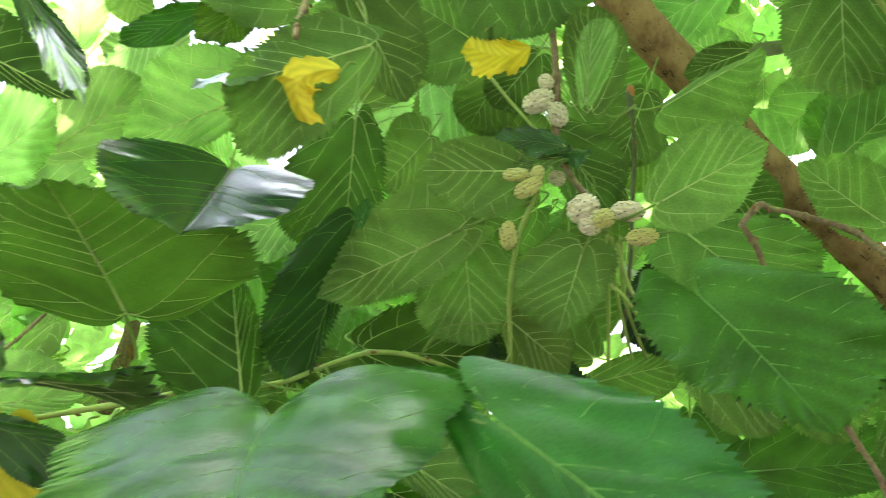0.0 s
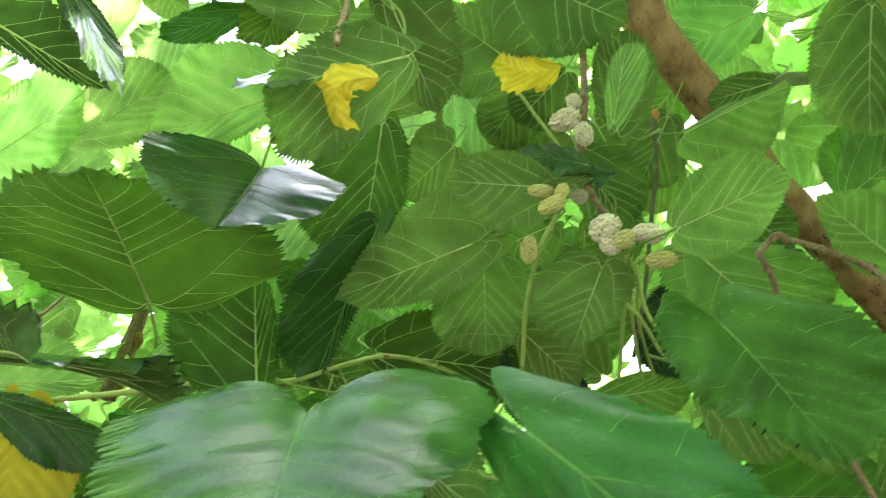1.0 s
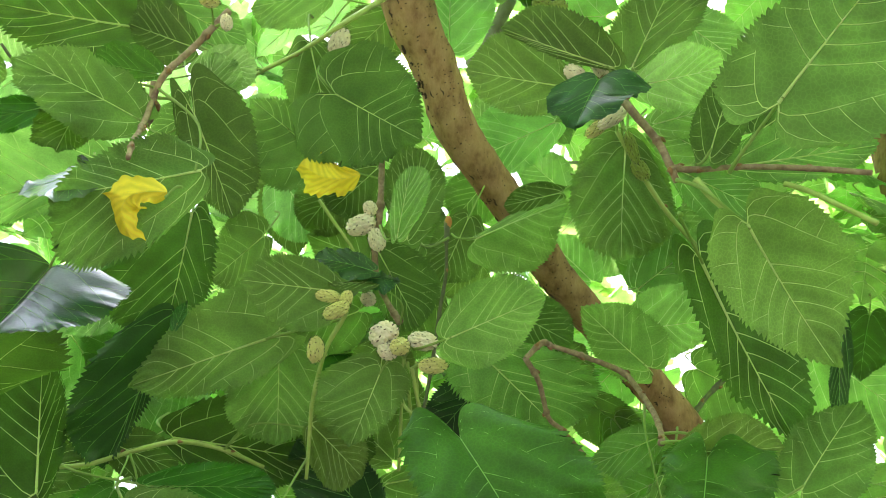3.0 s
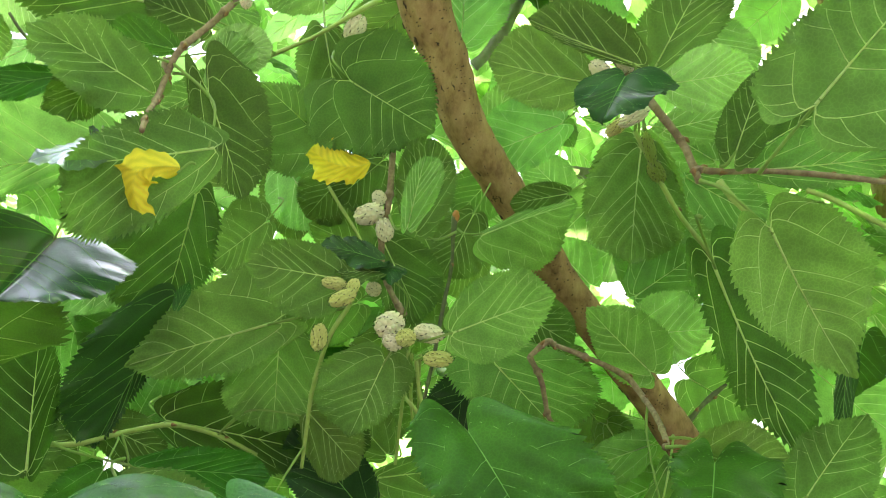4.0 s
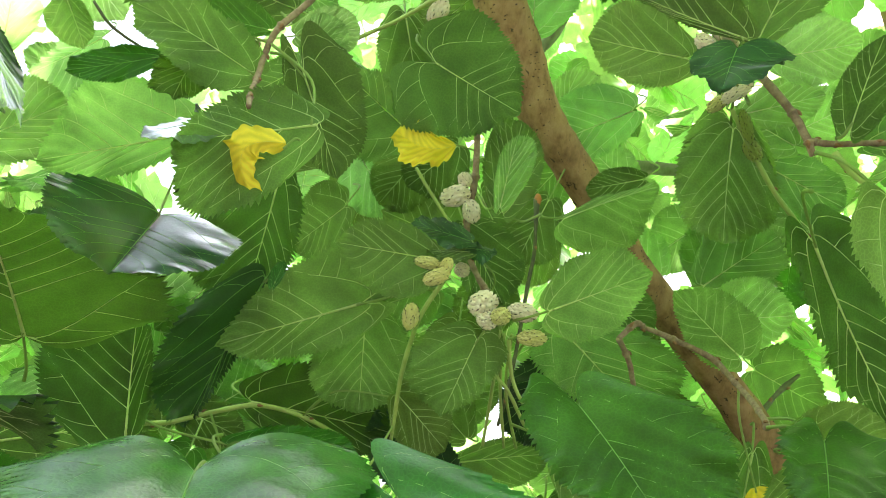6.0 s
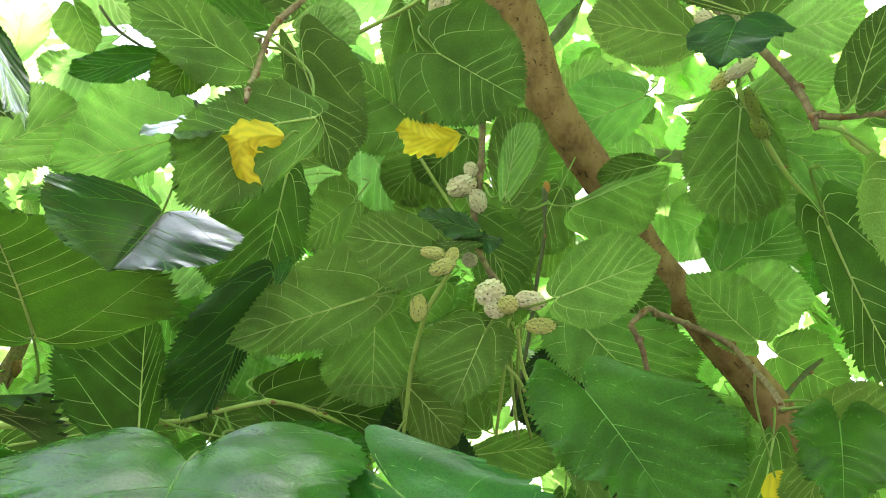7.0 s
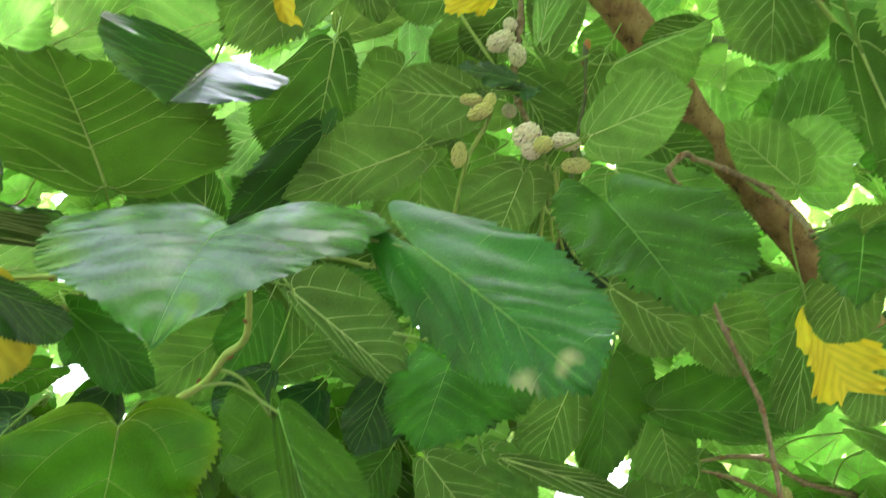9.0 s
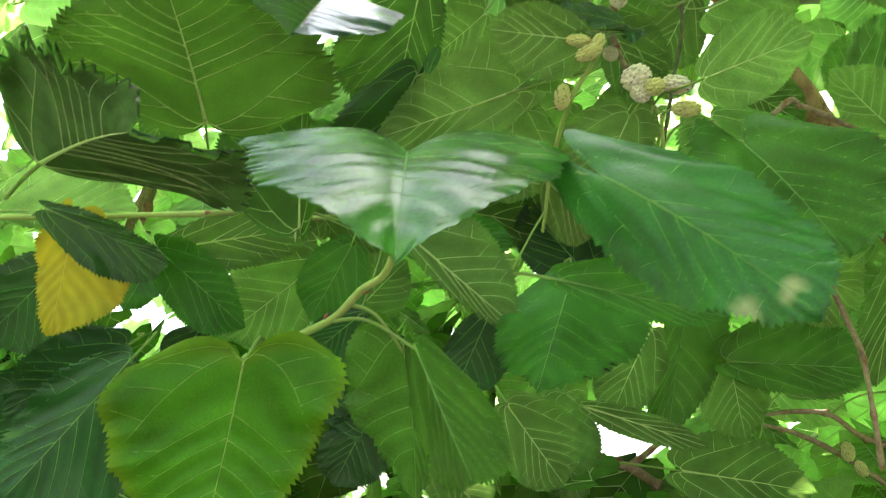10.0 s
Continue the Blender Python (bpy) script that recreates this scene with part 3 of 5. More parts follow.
twig([(0.197, 1.130, 1.597, 0.0051), (0.245, 1.130, 1.592, 0.0060), (0.295, 1.137, 1.568, 0.0068), (0.361, 1.147, 1.531, 0.0076)], "twig_bark")
twig([(0.245, 1.130, 1.592, 0.0050), (0.265, 1.125, 1.608, 0.0040), (0.283, 1.119, 1.627, 0.0040)], "twig_bark")
twig([(-0.143, 0.610, 1.603, 0.0023), (-0.120, 0.570, 1.614, 0.0024), (-0.091, 0.530, 1.623, 0.0026), (-0.074, 0.496, 1.634, 0.0025), (-0.058, 0.471, 1.644, 0.0022), (-0.051, 0.400, 1.674, 0.0014)], "green_twig")
twig([(-0.447, 0.729, 1.711, 0.0027), (-0.409, 0.725, 1.719, 0.0027), (-0.355, 0.732, 1.728, 0.0027), (-0.295, 0.739, 1.739, 0.0026), (-0.248, 0.746, 1.748, 0.0028), (-0.205, 0.753, 1.758, 0.0023), (-0.155, 0.759, 1.768, 0.0020)], "green_twig")
twig([(-0.171, 0.788, 1.767, 0.0021), (-0.133, 0.780, 1.770, 0.0022), (-0.098, 0.779, 1.783, 0.0022), (-0.058, 0.788, 1.797, 0.0024), (-0.017, 0.794, 1.793, 0.0021), (0.021, 0.804, 1.781, 0.0018)], "green_twig")
twig([(0.081, 0.613, 1.878, 0.0016), (0.078, 0.637, 1.875, 0.0018), (0.066, 0.651, 1.851, 0.0020), (0.060, 0.680, 1.816, 0.0020), (0.060, 0.701, 1.795, 0.0018), (0.061, 0.728, 1.760, 0.0015)], "green_twig")
twig([(0.173, 0.700, 2.006, 0.0034), (0.173, 0.700, 1.977, 0.0018), (0.174, 0.705, 1.953, 0.0019), (0.170, 0.710, 1.917, 0.0018), (0.166, 0.715, 1.874, 0.0018), (0.160, 0.720, 1.827, 0.0017), (0.154, 0.730, 1.791, 0.0016)], "dark_twig")
twig([(0.174, 0.700, 2.012, 0.0021), (0.174, 0.700, 2.006, 0.0042), (0.173, 0.700, 1.998, 0.0022)], "rust")
twig([(0.049, 0.640, 1.985, 0.0014), (0.063, 0.650, 1.971, 0.0014), (0.075, 0.655, 1.958, 0.0014), (0.084, 0.660, 1.947, 0.0014), (0.093, 0.670, 1.931, 0.0014)], "green_twig")
twig([(0.128, 0.642, 1.824, 0.0016), (0.133, 0.647, 1.810, 0.0016), (0.143, 0.650, 1.801, 0.0016), (0.164, 0.677, 1.782, 0.0015)], "green_twig")
twig([(0.341, 0.400, 1.906, 0.0017), (0.350, 0.392, 1.898, 0.0017), (0.361, 0.382, 1.885, 0.0017), (0.376, 0.368, 1.866, 0.0017)], "green_twig")
twig([(0.282, 0.402, 1.903, 0.0026), (0.291, 0.398, 1.887, 0.0021), (0.305, 0.392, 1.868, 0.0020)], "green_twig")
twig([(0.275, 0.508, 2.004, 0.0020), (0.302, 0.527, 1.977, 0.0020), (0.328, 0.544, 1.956, 0.0020), (0.360, 0.560, 1.934, 0.0020), (0.388, 0.577, 1.911, 0.0016)], "green_twig")
twig([(0.420, 1.496, 2.562, 0.0120), (0.485, 1.486, 2.559, 0.0140), (0.568, 1.473, 2.556, 0.0140), (0.698, 1.452, 2.553, 0.0140)], "pale_bark")
twig([(0.530, 0.950, 1.902, 0.0044), (0.556, 0.965, 1.928, 0.0030), (0.581, 0.975, 1.950, 0.0036), (0.600, 0.975, 1.966, 0.0020)], "dark_twig")
twig([(0.312, 1.346, 2.683, 0.0120), (0.344, 1.322, 2.721, 0.0120), (0.375, 1.282, 2.796, 0.0140), (0.397, 1.248, 2.859, 0.0140)], "pale_bark")
twig([(-0.105, 0.631, 2.081, 0.0040), (-0.106, 0.642, 2.055, 0.0040), (-0.110, 0.646, 2.044, 0.0040)], "twig_bark")
twig([(0.129, 0.624, 1.842, 0.0015), (0.133, 0.662, 1.807, 0.0015), (0.140, 0.723, 1.771, 0.0015)], "green_twig")
twig([(0.132, 0.625, 1.839, 0.0015), (0.143, 0.680, 1.813, 0.0014), (0.163, 0.740, 1.775, 0.0014)], "green_twig")
twig([(0.136, 0.626, 1.835, 0.0016), (0.146, 0.648, 1.810, 0.0016), (0.160, 0.655, 1.790, 0.0016), (0.184, 0.669, 1.776, 0.0015)], "green_twig")
twig([(0.140, 0.633, 1.842, 0.0014), (0.155, 0.710, 1.817, 0.0014), (0.183, 0.777, 1.784, 0.0014)], "green_twig")
twig([(-0.299, 0.767, 2.197, 0.0016), (-0.276, 0.774, 2.174, 0.0018), (-0.233, 0.778, 2.152, 0.0018)], "dark_twig")
twig([(-0.545, 1.475, 2.039, 0.0120), (-0.571, 1.502, 1.965, 0.0150), (-0.602, 1.533, 1.882, 0.0160)], "twig_bark")
twig([(-0.457, 0.911, 1.837, 0.0020), (-0.439, 0.906, 1.851, 0.0020), (-0.424, 0.918, 1.877, 0.0020)], "twig_bark")
v, f, path, radii = tube([(1.15, 1.15, -0.05, 0.13), (1.13, 1.14, 0.35, 0.105), (1.08, 1.10, 0.8, 0.095), (1.1, 1.12, 1.3, 0.085), (1.25, 1.3, 2.2, 0.07), (1.3, 1.5, 3.2, 0.05), (1.2, 1.6, 4.0, 0.02)], 20, 0.08, 3)
part("trunk", mesh_of("trunk", [p - FOOT for p in v], f, None, (BARK["bark"],)), tree, FOOT, "rough brown trunk")

# leaves near the path
leaf((0.019, 0.684, 1.870), (-0.098, 0.724, 1.829), (-0.028, 0.677, 1.901), (-0.018, 0.710, 1.829), "under", stalk=(0.079, 0.647, 1.879), lobes=.28, full=.25, tint=(0.5, 0.95))
leaf((0.025, 0.718, 1.879), (0.032, 0.756, 1.794), (-0.016, 0.748, 1.829), (0.072, 0.730, 1.836), "under")
leaf((0.156, 0.581, 1.846), (0.227, 0.554, 1.877), (0.178, 0.558, 1.888), (0.195, 0.581, 1.832), "under_lit", stalk=(0.135, 0.608, 1.845), lobes=.14, full=.12, tint=(0.5, 1.0))
leaf((0.357, 0.676, 1.868), (0.292, 0.661, 1.915), (0.361, 0.661, 1.909), (0.320, 0.678, 1.863), "under_lit", stalk=(0.369, 0.697, 1.867), tint=(0.4, 1.0))
leaf((0.112, 0.634, 1.834), (0.093, 0.664, 1.777), (0.130, 0.641, 1.811), (0.064, 0.650, 1.817), "under", stalk=(0.125, 0.618, 1.851), lobes=.24, full=.3, tint=(0.6, 0.7))
leaf((0.071, 0.629, 1.896), (-0.009, 0.639, 1.903), (0.033, 0.623, 1.923), (0.043, 0.648, 1.866), "under")
leaf((0.109, 0.727, 1.982), (0.157, 0.751, 1.914), (0.164, 0.725, 1.966), (0.118, 0.751, 1.928), "under")
leaf((0.114, 0.585, 1.930), (0.120, 0.561, 1.983), (0.107, 0.573, 1.957), (0.136, 0.567, 1.965), "under_pale", stalk=(0.102, 0.618, 1.955))
leaf((0.129, 0.647, 1.959), (0.135, 0.614, 2.033), (0.106, 0.627, 2.008), (0.158, 0.630, 1.993), "under", stalk=(0.170, 0.670, 1.975))
leaf((0.205, 0.717, 1.999), (0.292, 0.687, 2.035), (0.250, 0.725, 2.040), (0.253, 0.712, 1.971), "under_lit", stalk=(0.184, 0.737, 2.012), cup=.2, tint=(0.3, 0.9))
leaf((0.312, 0.778, 2.096), (0.252, 0.794, 2.081), (0.279, 0.779, 2.105), (0.290, 0.795, 2.067), "under")
leaf((0.055, 0.621, 2.084), (0.135, 0.624, 2.048), (0.105, 0.599, 2.112), (0.056, 0.647, 2.029), "under", stalk=(0.037, 0.647, 2.132), lobes=.36, full=.35, tint=(0.9, 0.2))
leaf((0.025, 0.674, 2.174), (0.055, 0.710, 2.085), (0.005, 0.696, 2.134), (0.072, 0.689, 2.124), "under")
leaf((0.042, 0.761, 2.102), (-0.033, 0.750, 2.154), (0.033, 0.744, 2.140), (-0.008, 0.783, 2.073), "under")
leaf((-0.054, 0.564, 2.009), (-0.016, 0.592, 1.936), (-0.005, 0.563, 1.993), (-0.051, 0.583, 1.967), "under", stalk=(-0.080, 0.546, 2.010), lobes=.5, full=.3)
leaf((-0.058, 0.599, 2.031), (-0.048, 0.574, 2.080), (-0.062, 0.586, 2.060), (-0.025, 0.581, 2.056), "under_pale")
leaf((-0.092, 0.545, 1.989), (-0.176, 0.508, 2.006), (-0.116, 0.530, 2.026), (-0.132, 0.515, 1.958), "under", stalk=(-0.084, 0.545, 1.985), cup=.02)
leaf((-0.035, 0.517, 1.935), (-0.121, 0.489, 1.889), (-0.080, 0.513, 1.951), (-0.086, 0.522, 1.858), "under")
leaf((-0.074, 0.749, 2.012), (-0.089, 0.799, 1.902), (-0.153, 0.785, 1.944), (-0.047, 0.769, 1.962), "under_dark", tint=(0.8, 0.7))
leaf((-0.007, 0.797, 2.016), (-0.056, 0.821, 1.971), (-0.040, 0.792, 2.033), (-0.010, 0.816, 1.973), "under")
leaf((-0.184, 0.806, 2.077), (-0.334, 0.846, 2.041), (-0.267, 0.796, 2.125), (-0.253, 0.838, 2.030), "under_lit", tint=(0.8, 0.9))
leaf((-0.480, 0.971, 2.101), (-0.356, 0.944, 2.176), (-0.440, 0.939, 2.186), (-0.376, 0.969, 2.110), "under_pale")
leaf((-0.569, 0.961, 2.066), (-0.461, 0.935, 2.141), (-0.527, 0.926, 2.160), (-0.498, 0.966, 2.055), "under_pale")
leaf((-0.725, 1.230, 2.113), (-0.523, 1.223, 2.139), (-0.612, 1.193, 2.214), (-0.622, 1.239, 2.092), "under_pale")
leaf((-0.374, 0.675, 2.113), (-0.302, 0.680, 2.007), (-0.363, 0.700, 2.066), (-0.325, 0.690, 2.069), "top_dark")
leaf((-0.489, 0.720, 2.111), (-0.319, 0.700, 2.009), (-0.427, 0.710, 2.129), (-0.434, 0.720, 2.061), "under_dark", tint=(0.7, 0.2))
leaf((-0.171, 0.587, 2.017), (-0.243, 0.605, 2.002), (-0.214, 0.592, 2.021), (-0.199, 0.600, 1.998), "top", quilt=.8, wave=.13, tint=(0.9, 0.2))
leaf((-0.137, 0.575, 1.875), (-0.141, 0.500, 1.796), (-0.173, 0.455, 1.834), (-0.075, 0.535, 1.842), "top_dark_gloss", stalk=(-0.137, 0.600, 1.969), bow=.0, wave=.02, lobes=.12, pairs=5, quilt=.4, cup=.05, teeth=.018, full=.2)
leaf((-0.065, 0.700, 1.887), (-0.119, 0.785, 1.769), (-0.145, 0.735, 1.826), (-0.075, 0.735, 1.842), "top_dark", stalk=(-0.036, 0.690, 1.883), lobes=.15)
leaf((-0.226, 0.644, 1.793), (-0.237, 0.517, 1.843), (-0.341, 0.612, 1.823), (-0.122, 0.605, 1.833), "under_dark", stalk=(-0.231, 0.688, 1.770), pairs=6, tint=(0.6, 0.7))
leaf((-0.150, 0.709, 1.734), (-0.157, 0.671, 1.834), (-0.230, 0.709, 1.786), (-0.147, 0.739, 1.798), "under_dark", tint=(0.9, 0.55))
leaf((-0.350, 0.650, 1.745), (-0.212, 0.460, 1.702), (-0.318, 0.510, 1.776), (-0.192, 0.634, 1.726), "under_lit", stalk=(-0.350, 0.612, 1.703), pairs=6, tint=(0.9, 0.6), top="top_dark_gloss")
leaf((-0.350, 0.732, 1.728), (-0.361, 0.763, 1.627), (-0.377, 0.741, 1.700), (-0.296, 0.745, 1.684), "ochre", stalk=(-0.353, 0.735, 1.736), tint=(0.7, 0.8))
leaf((-0.365, 0.717, 1.728), (-0.258, 0.726, 1.693), (-0.310, 0.717, 1.724), (-0.317, 0.731, 1.680), "top_dark")
leaf((-0.147, 0.556, 1.594), (-0.161, 0.583, 1.469), (-0.224, 0.572, 1.545), (-0.092, 0.564, 1.565), "young", stalk=(-0.144, 0.607, 1.616), lobes=.16, full=.4, pairs=4, teeth=.03, bow=.05, quilt=3, tint=(0.7, 0.6))
leaf((-0.224, 0.574, 1.589), (-0.294, 0.585, 1.488), (-0.285, 0.584, 1.559), (-0.225, 0.601, 1.500), "top_dark", stalk=(-0.245, 0.670, 1.617), lobes=.12, quilt=2.5)
leaf((-0.272, 0.693, 1.612), (-0.372, 0.732, 1.557), (-0.328, 0.693, 1.615), (-0.307, 0.714, 1.546), "top_dark", stalk=(-0.286, 0.769, 1.638))
leaf((-0.040, 0.503, 1.607), (0.000, 0.474, 1.530), (0.016, 0.514, 1.568), (-0.027, 0.521, 1.548), "top", stalk=(-0.090, 0.521, 1.619), quilt=2.5)
leaf((-0.046, 0.514, 1.607), (-0.028, 0.562, 1.516), (-0.081, 0.549, 1.594), (-0.027, 0.523, 1.574), "top")
leaf((0.033, 0.350, 1.661), (0.103, 0.296, 1.594), (0.101, 0.331, 1.653), (0.050, 0.334, 1.611), "top_worn", lobes=.4, bow=.05, quilt=2)
leaf((-0.051, 0.360, 1.666), (-0.047, 0.269, 1.589), (-0.109, 0.314, 1.648), (0.013, 0.338, 1.668), "top_gloss", bow=.08, wave=.03, teeth=.015, quilt=1.4, cup=.22, full=.4, lobes=.2)
leaf((0.152, 0.492, 1.751), (0.193, 0.448, 1.669), (0.220, 0.441, 1.729), (0.122, 0.475, 1.718), "top", stalk=(0.125, 0.505, 1.762), lobes=.3, bow=.06, quilt=2.5, tint=(0.4, 0.5))
leaf((0.323, 0.507, 1.752), (0.281, 0.446, 1.682), (0.295, 0.513, 1.749), (0.370, 0.502, 1.745), "top", quilt=2.5, lobes=.3)
leaf((0.332, 0.557, 1.762), (0.400, 0.540, 1.771), (0.356, 0.538, 1.791), (0.368, 0.556, 1.750), "under", stalk=(0.349, 0.607, 1.767))
leaf((0.421, 0.560, 1.745), (0.457, 0.525, 1.806), (0.401, 0.550, 1.773), (0.468, 0.548, 1.752), "under", stalk=(0.380, 0.550, 1.735))
leaf((0.340, 0.520, 1.906), (0.433, 0.570, 1.775), (0.346, 0.545, 1.854), (0.422, 0.545, 1.900), "under_dark", stalk=(0.286, 0.435, 1.895), pairs=5, tint=(0.7, 0.9))
leaf((0.303, 0.385, 1.866), (0.373, 0.425, 1.795), (0.291, 0.400, 1.825), (0.363, 0.385, 1.868), "under_lit", stalk=(0.268, 0.400, 1.900))
leaf((0.271, 0.288, 1.882), (0.325, 0.246, 1.955), (0.247, 0.280, 1.907), (0.331, 0.280, 1.880), "under_lit", stalk=(0.269, 0.338, 1.871))
leaf((0.313, 0.409, 1.920), (0.405, 0.388, 1.936), (0.354, 0.389, 1.951), (0.364, 0.404, 1.914), "under_lit")
leaf((0.288, 0.392, 1.916), (0.300, 0.365, 1.969), (0.276, 0.384, 1.937), (0.309, 0.381, 1.932), "under", stalk=(0.280, 0.396, 1.910), tint=(0.6, 0.25))
leaf((0.257, 0.412, 1.978), (0.311, 0.398, 1.991), (0.280, 0.397, 2.004), (0.285, 0.415, 1.963), "under_pale")
leaf((0.269, 0.455, 2.026), (0.297, 0.420, 2.093), (0.251, 0.445, 2.053), (0.318, 0.430, 2.065), "under")
leaf((0.218, 0.461, 2.005), (0.146, 0.467, 2.013), (0.182, 0.451, 2.038), (0.186, 0.475, 1.985), "under")
leaf((0.237, 0.415, 1.991), (0.160, 0.416, 2.013), (0.205, 0.404, 2.025), (0.197, 0.418, 1.997), "under")
leaf((0.218, 0.393, 1.962), (0.195, 0.372, 1.912), (0.181, 0.376, 1.930), (0.233, 0.367, 1.939), "top_dark", lobes=.3, teeth=.012, quilt=.3, full=.5, tint=(1.0, 0.6))
leaf((0.301, 0.559, 2.031), (0.324, 0.598, 1.939), (0.266, 0.581, 1.993), (0.348, 0.573, 1.985), "under", stalk=(0.257, 0.451, 1.967), tint=(0.5, 0.8))
leaf((0.467, 0.729, 2.140), (0.396, 0.725, 2.172), (0.445, 0.712, 2.184), (0.424, 0.740, 2.130), "under_pale")
leaf((0.197, 0.676, 1.755), (0.267, 0.687, 1.721), (0.242, 0.672, 1.766), (0.219, 0.692, 1.708), "under")
leaf((0.271, 0.735, 1.765), (0.360, 0.744, 1.737), (0.320, 0.727, 1.784), (0.308, 0.753, 1.711), "under")
leaf((0.427, 0.791, 1.809), (0.417, 0.839, 1.674), (0.391, 0.818, 1.735), (0.452, 0.813, 1.745), "under")
leaf((0.347, 0.645, 1.746), (0.381, 0.655, 1.681), (0.349, 0.665, 1.704), (0.404, 0.650, 1.726), "yellow", teeth=.02, wave=.15, lobes=.05, blunt=True, quilt=.25, tint=(0.42, 0.9))
leaf((0.346, 0.544, 1.761), (0.323, 0.568, 1.695), (0.310, 0.556, 1.730), (0.360, 0.559, 1.717), "under")
leaf((0.444, 0.676, 1.744), (0.401, 0.702, 1.671), (0.393, 0.688, 1.713), (0.445, 0.698, 1.681), "under_pale")
leaf((0.068, 0.615, 1.683), (0.044, 0.578, 1.596), (0.021, 0.624, 1.652), (0.130, 0.621, 1.657), "top", quilt=2.5, lobes=.25)
leaf((0.049, 0.518, 1.659), (0.153, 0.520, 1.647), (0.103, 0.512, 1.675), (0.096, 0.522, 1.641), "top", stalk=(0.022, 0.560, 1.672))
leaf((0.259, 0.943, 1.761), (0.254, 0.986, 1.621), (0.225, 0.968, 1.681), (0.309, 0.953, 1.726), "top")
leaf((0.313, 0.949, 1.706), (0.481, 0.944, 1.714), (0.373, 0.931, 1.761), (0.389, 0.956, 1.679), "top")
leaf((0.319, 0.969, 1.708), (0.346, 0.993, 1.627), (0.363, 0.976, 1.683), (0.288, 0.984, 1.660), "under", tint=(0.9, 0.55))
leaf((0.292, 1.047, 1.588), (0.452, 1.048, 1.579), (0.347, 1.031, 1.638), (0.350, 1.059, 1.548), "under", tint=(0.9, 0.55))
leaf((0.135, 0.860, 1.627), (0.260, 0.866, 1.601), (0.197, 0.859, 1.628), (0.188, 0.867, 1.601), "under", pairs=3, tint=(0.9, 0.55))
leaf((-0.055, 0.603, 1.705), (0.033, 0.622, 1.648), (-0.003, 0.598, 1.718), (-0.019, 0.616, 1.667), "under", tint=(0.9, 0.55))
leaf((0.017, 0.692, 1.671), (-0.006, 0.713, 1.604), (0.039, 0.702, 1.637), (-0.015, 0.700, 1.645), "top_dark")
leaf((-0.315, 0.901, 1.755), (-0.161, 0.888, 1.793), (-0.241, 0.885, 1.804), (-0.235, 0.904, 1.742), "under")
leaf((-0.163, 0.948, 1.766), (-0.256, 0.975, 1.681), (-0.241, 0.948, 1.770), (-0.174, 0.971, 1.691), "under")
leaf((-0.280, 0.767, 1.714), (-0.197, 0.783, 1.656), (-0.236, 0.765, 1.717), (-0.258, 0.783, 1.660), "top")
leaf((-0.465, 0.830, 1.756), (-0.329, 0.824, 1.771), (-0.404, 0.813, 1.809), (-0.396, 0.832, 1.745), "under_pale")
leaf((-0.066, 0.808, 1.804), (0.067, 0.793, 1.788), (-0.000, 0.779, 1.841), (0.003, 0.814, 1.766), "under_dark")
leaf((0.062, 0.718, 1.804), (0.109, 0.729, 1.764), (0.099, 0.709, 1.809), (0.073, 0.737, 1.761), "under")
leaf((0.208, 0.721, 1.886), (0.292, 0.738, 1.819), (0.313, 0.710, 1.871), (0.197, 0.742, 1.847), "under_lit", tint=(0.9, 0.75))
leaf((0.245, 0.761, 1.947), (0.316, 0.766, 1.916), (0.292, 0.749, 1.956), (0.272, 0.778, 1.902), "under")
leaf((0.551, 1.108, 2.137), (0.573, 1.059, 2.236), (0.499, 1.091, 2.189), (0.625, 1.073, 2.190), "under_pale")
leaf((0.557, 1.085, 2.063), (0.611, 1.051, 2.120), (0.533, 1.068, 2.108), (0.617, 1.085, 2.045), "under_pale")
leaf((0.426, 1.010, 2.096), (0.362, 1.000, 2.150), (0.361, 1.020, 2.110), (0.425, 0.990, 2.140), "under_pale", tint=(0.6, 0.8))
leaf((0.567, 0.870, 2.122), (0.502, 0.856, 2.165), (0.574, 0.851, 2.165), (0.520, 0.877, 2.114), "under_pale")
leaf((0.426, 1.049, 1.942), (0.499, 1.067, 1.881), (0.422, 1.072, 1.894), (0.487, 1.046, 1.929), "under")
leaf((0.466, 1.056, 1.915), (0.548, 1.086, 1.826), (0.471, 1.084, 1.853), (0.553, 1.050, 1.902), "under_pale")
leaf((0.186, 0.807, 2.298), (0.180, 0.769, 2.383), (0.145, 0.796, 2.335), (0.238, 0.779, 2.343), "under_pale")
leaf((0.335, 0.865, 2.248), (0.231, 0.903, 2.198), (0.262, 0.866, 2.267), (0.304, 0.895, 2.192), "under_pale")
leaf((-0.110, 0.659, 2.158), (-0.283, 0.674, 2.178), (-0.196, 0.638, 2.228), (-0.199, 0.683, 2.134), "under_dark")
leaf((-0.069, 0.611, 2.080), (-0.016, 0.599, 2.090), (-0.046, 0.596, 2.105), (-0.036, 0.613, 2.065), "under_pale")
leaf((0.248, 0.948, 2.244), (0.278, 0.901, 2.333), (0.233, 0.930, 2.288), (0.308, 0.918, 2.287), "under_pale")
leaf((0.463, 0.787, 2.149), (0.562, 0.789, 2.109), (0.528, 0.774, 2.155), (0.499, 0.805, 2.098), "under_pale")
leaf((0.074, 0.862, 2.135), (0.032, 0.897, 2.078), (0.024, 0.876, 2.125), (0.084, 0.886, 2.082), "under")
leaf((-0.004, 0.894, 2.145), (0.054, 0.916, 2.076), (-0.008, 0.921, 2.089), (0.052, 0.893, 2.125), "under_pale")
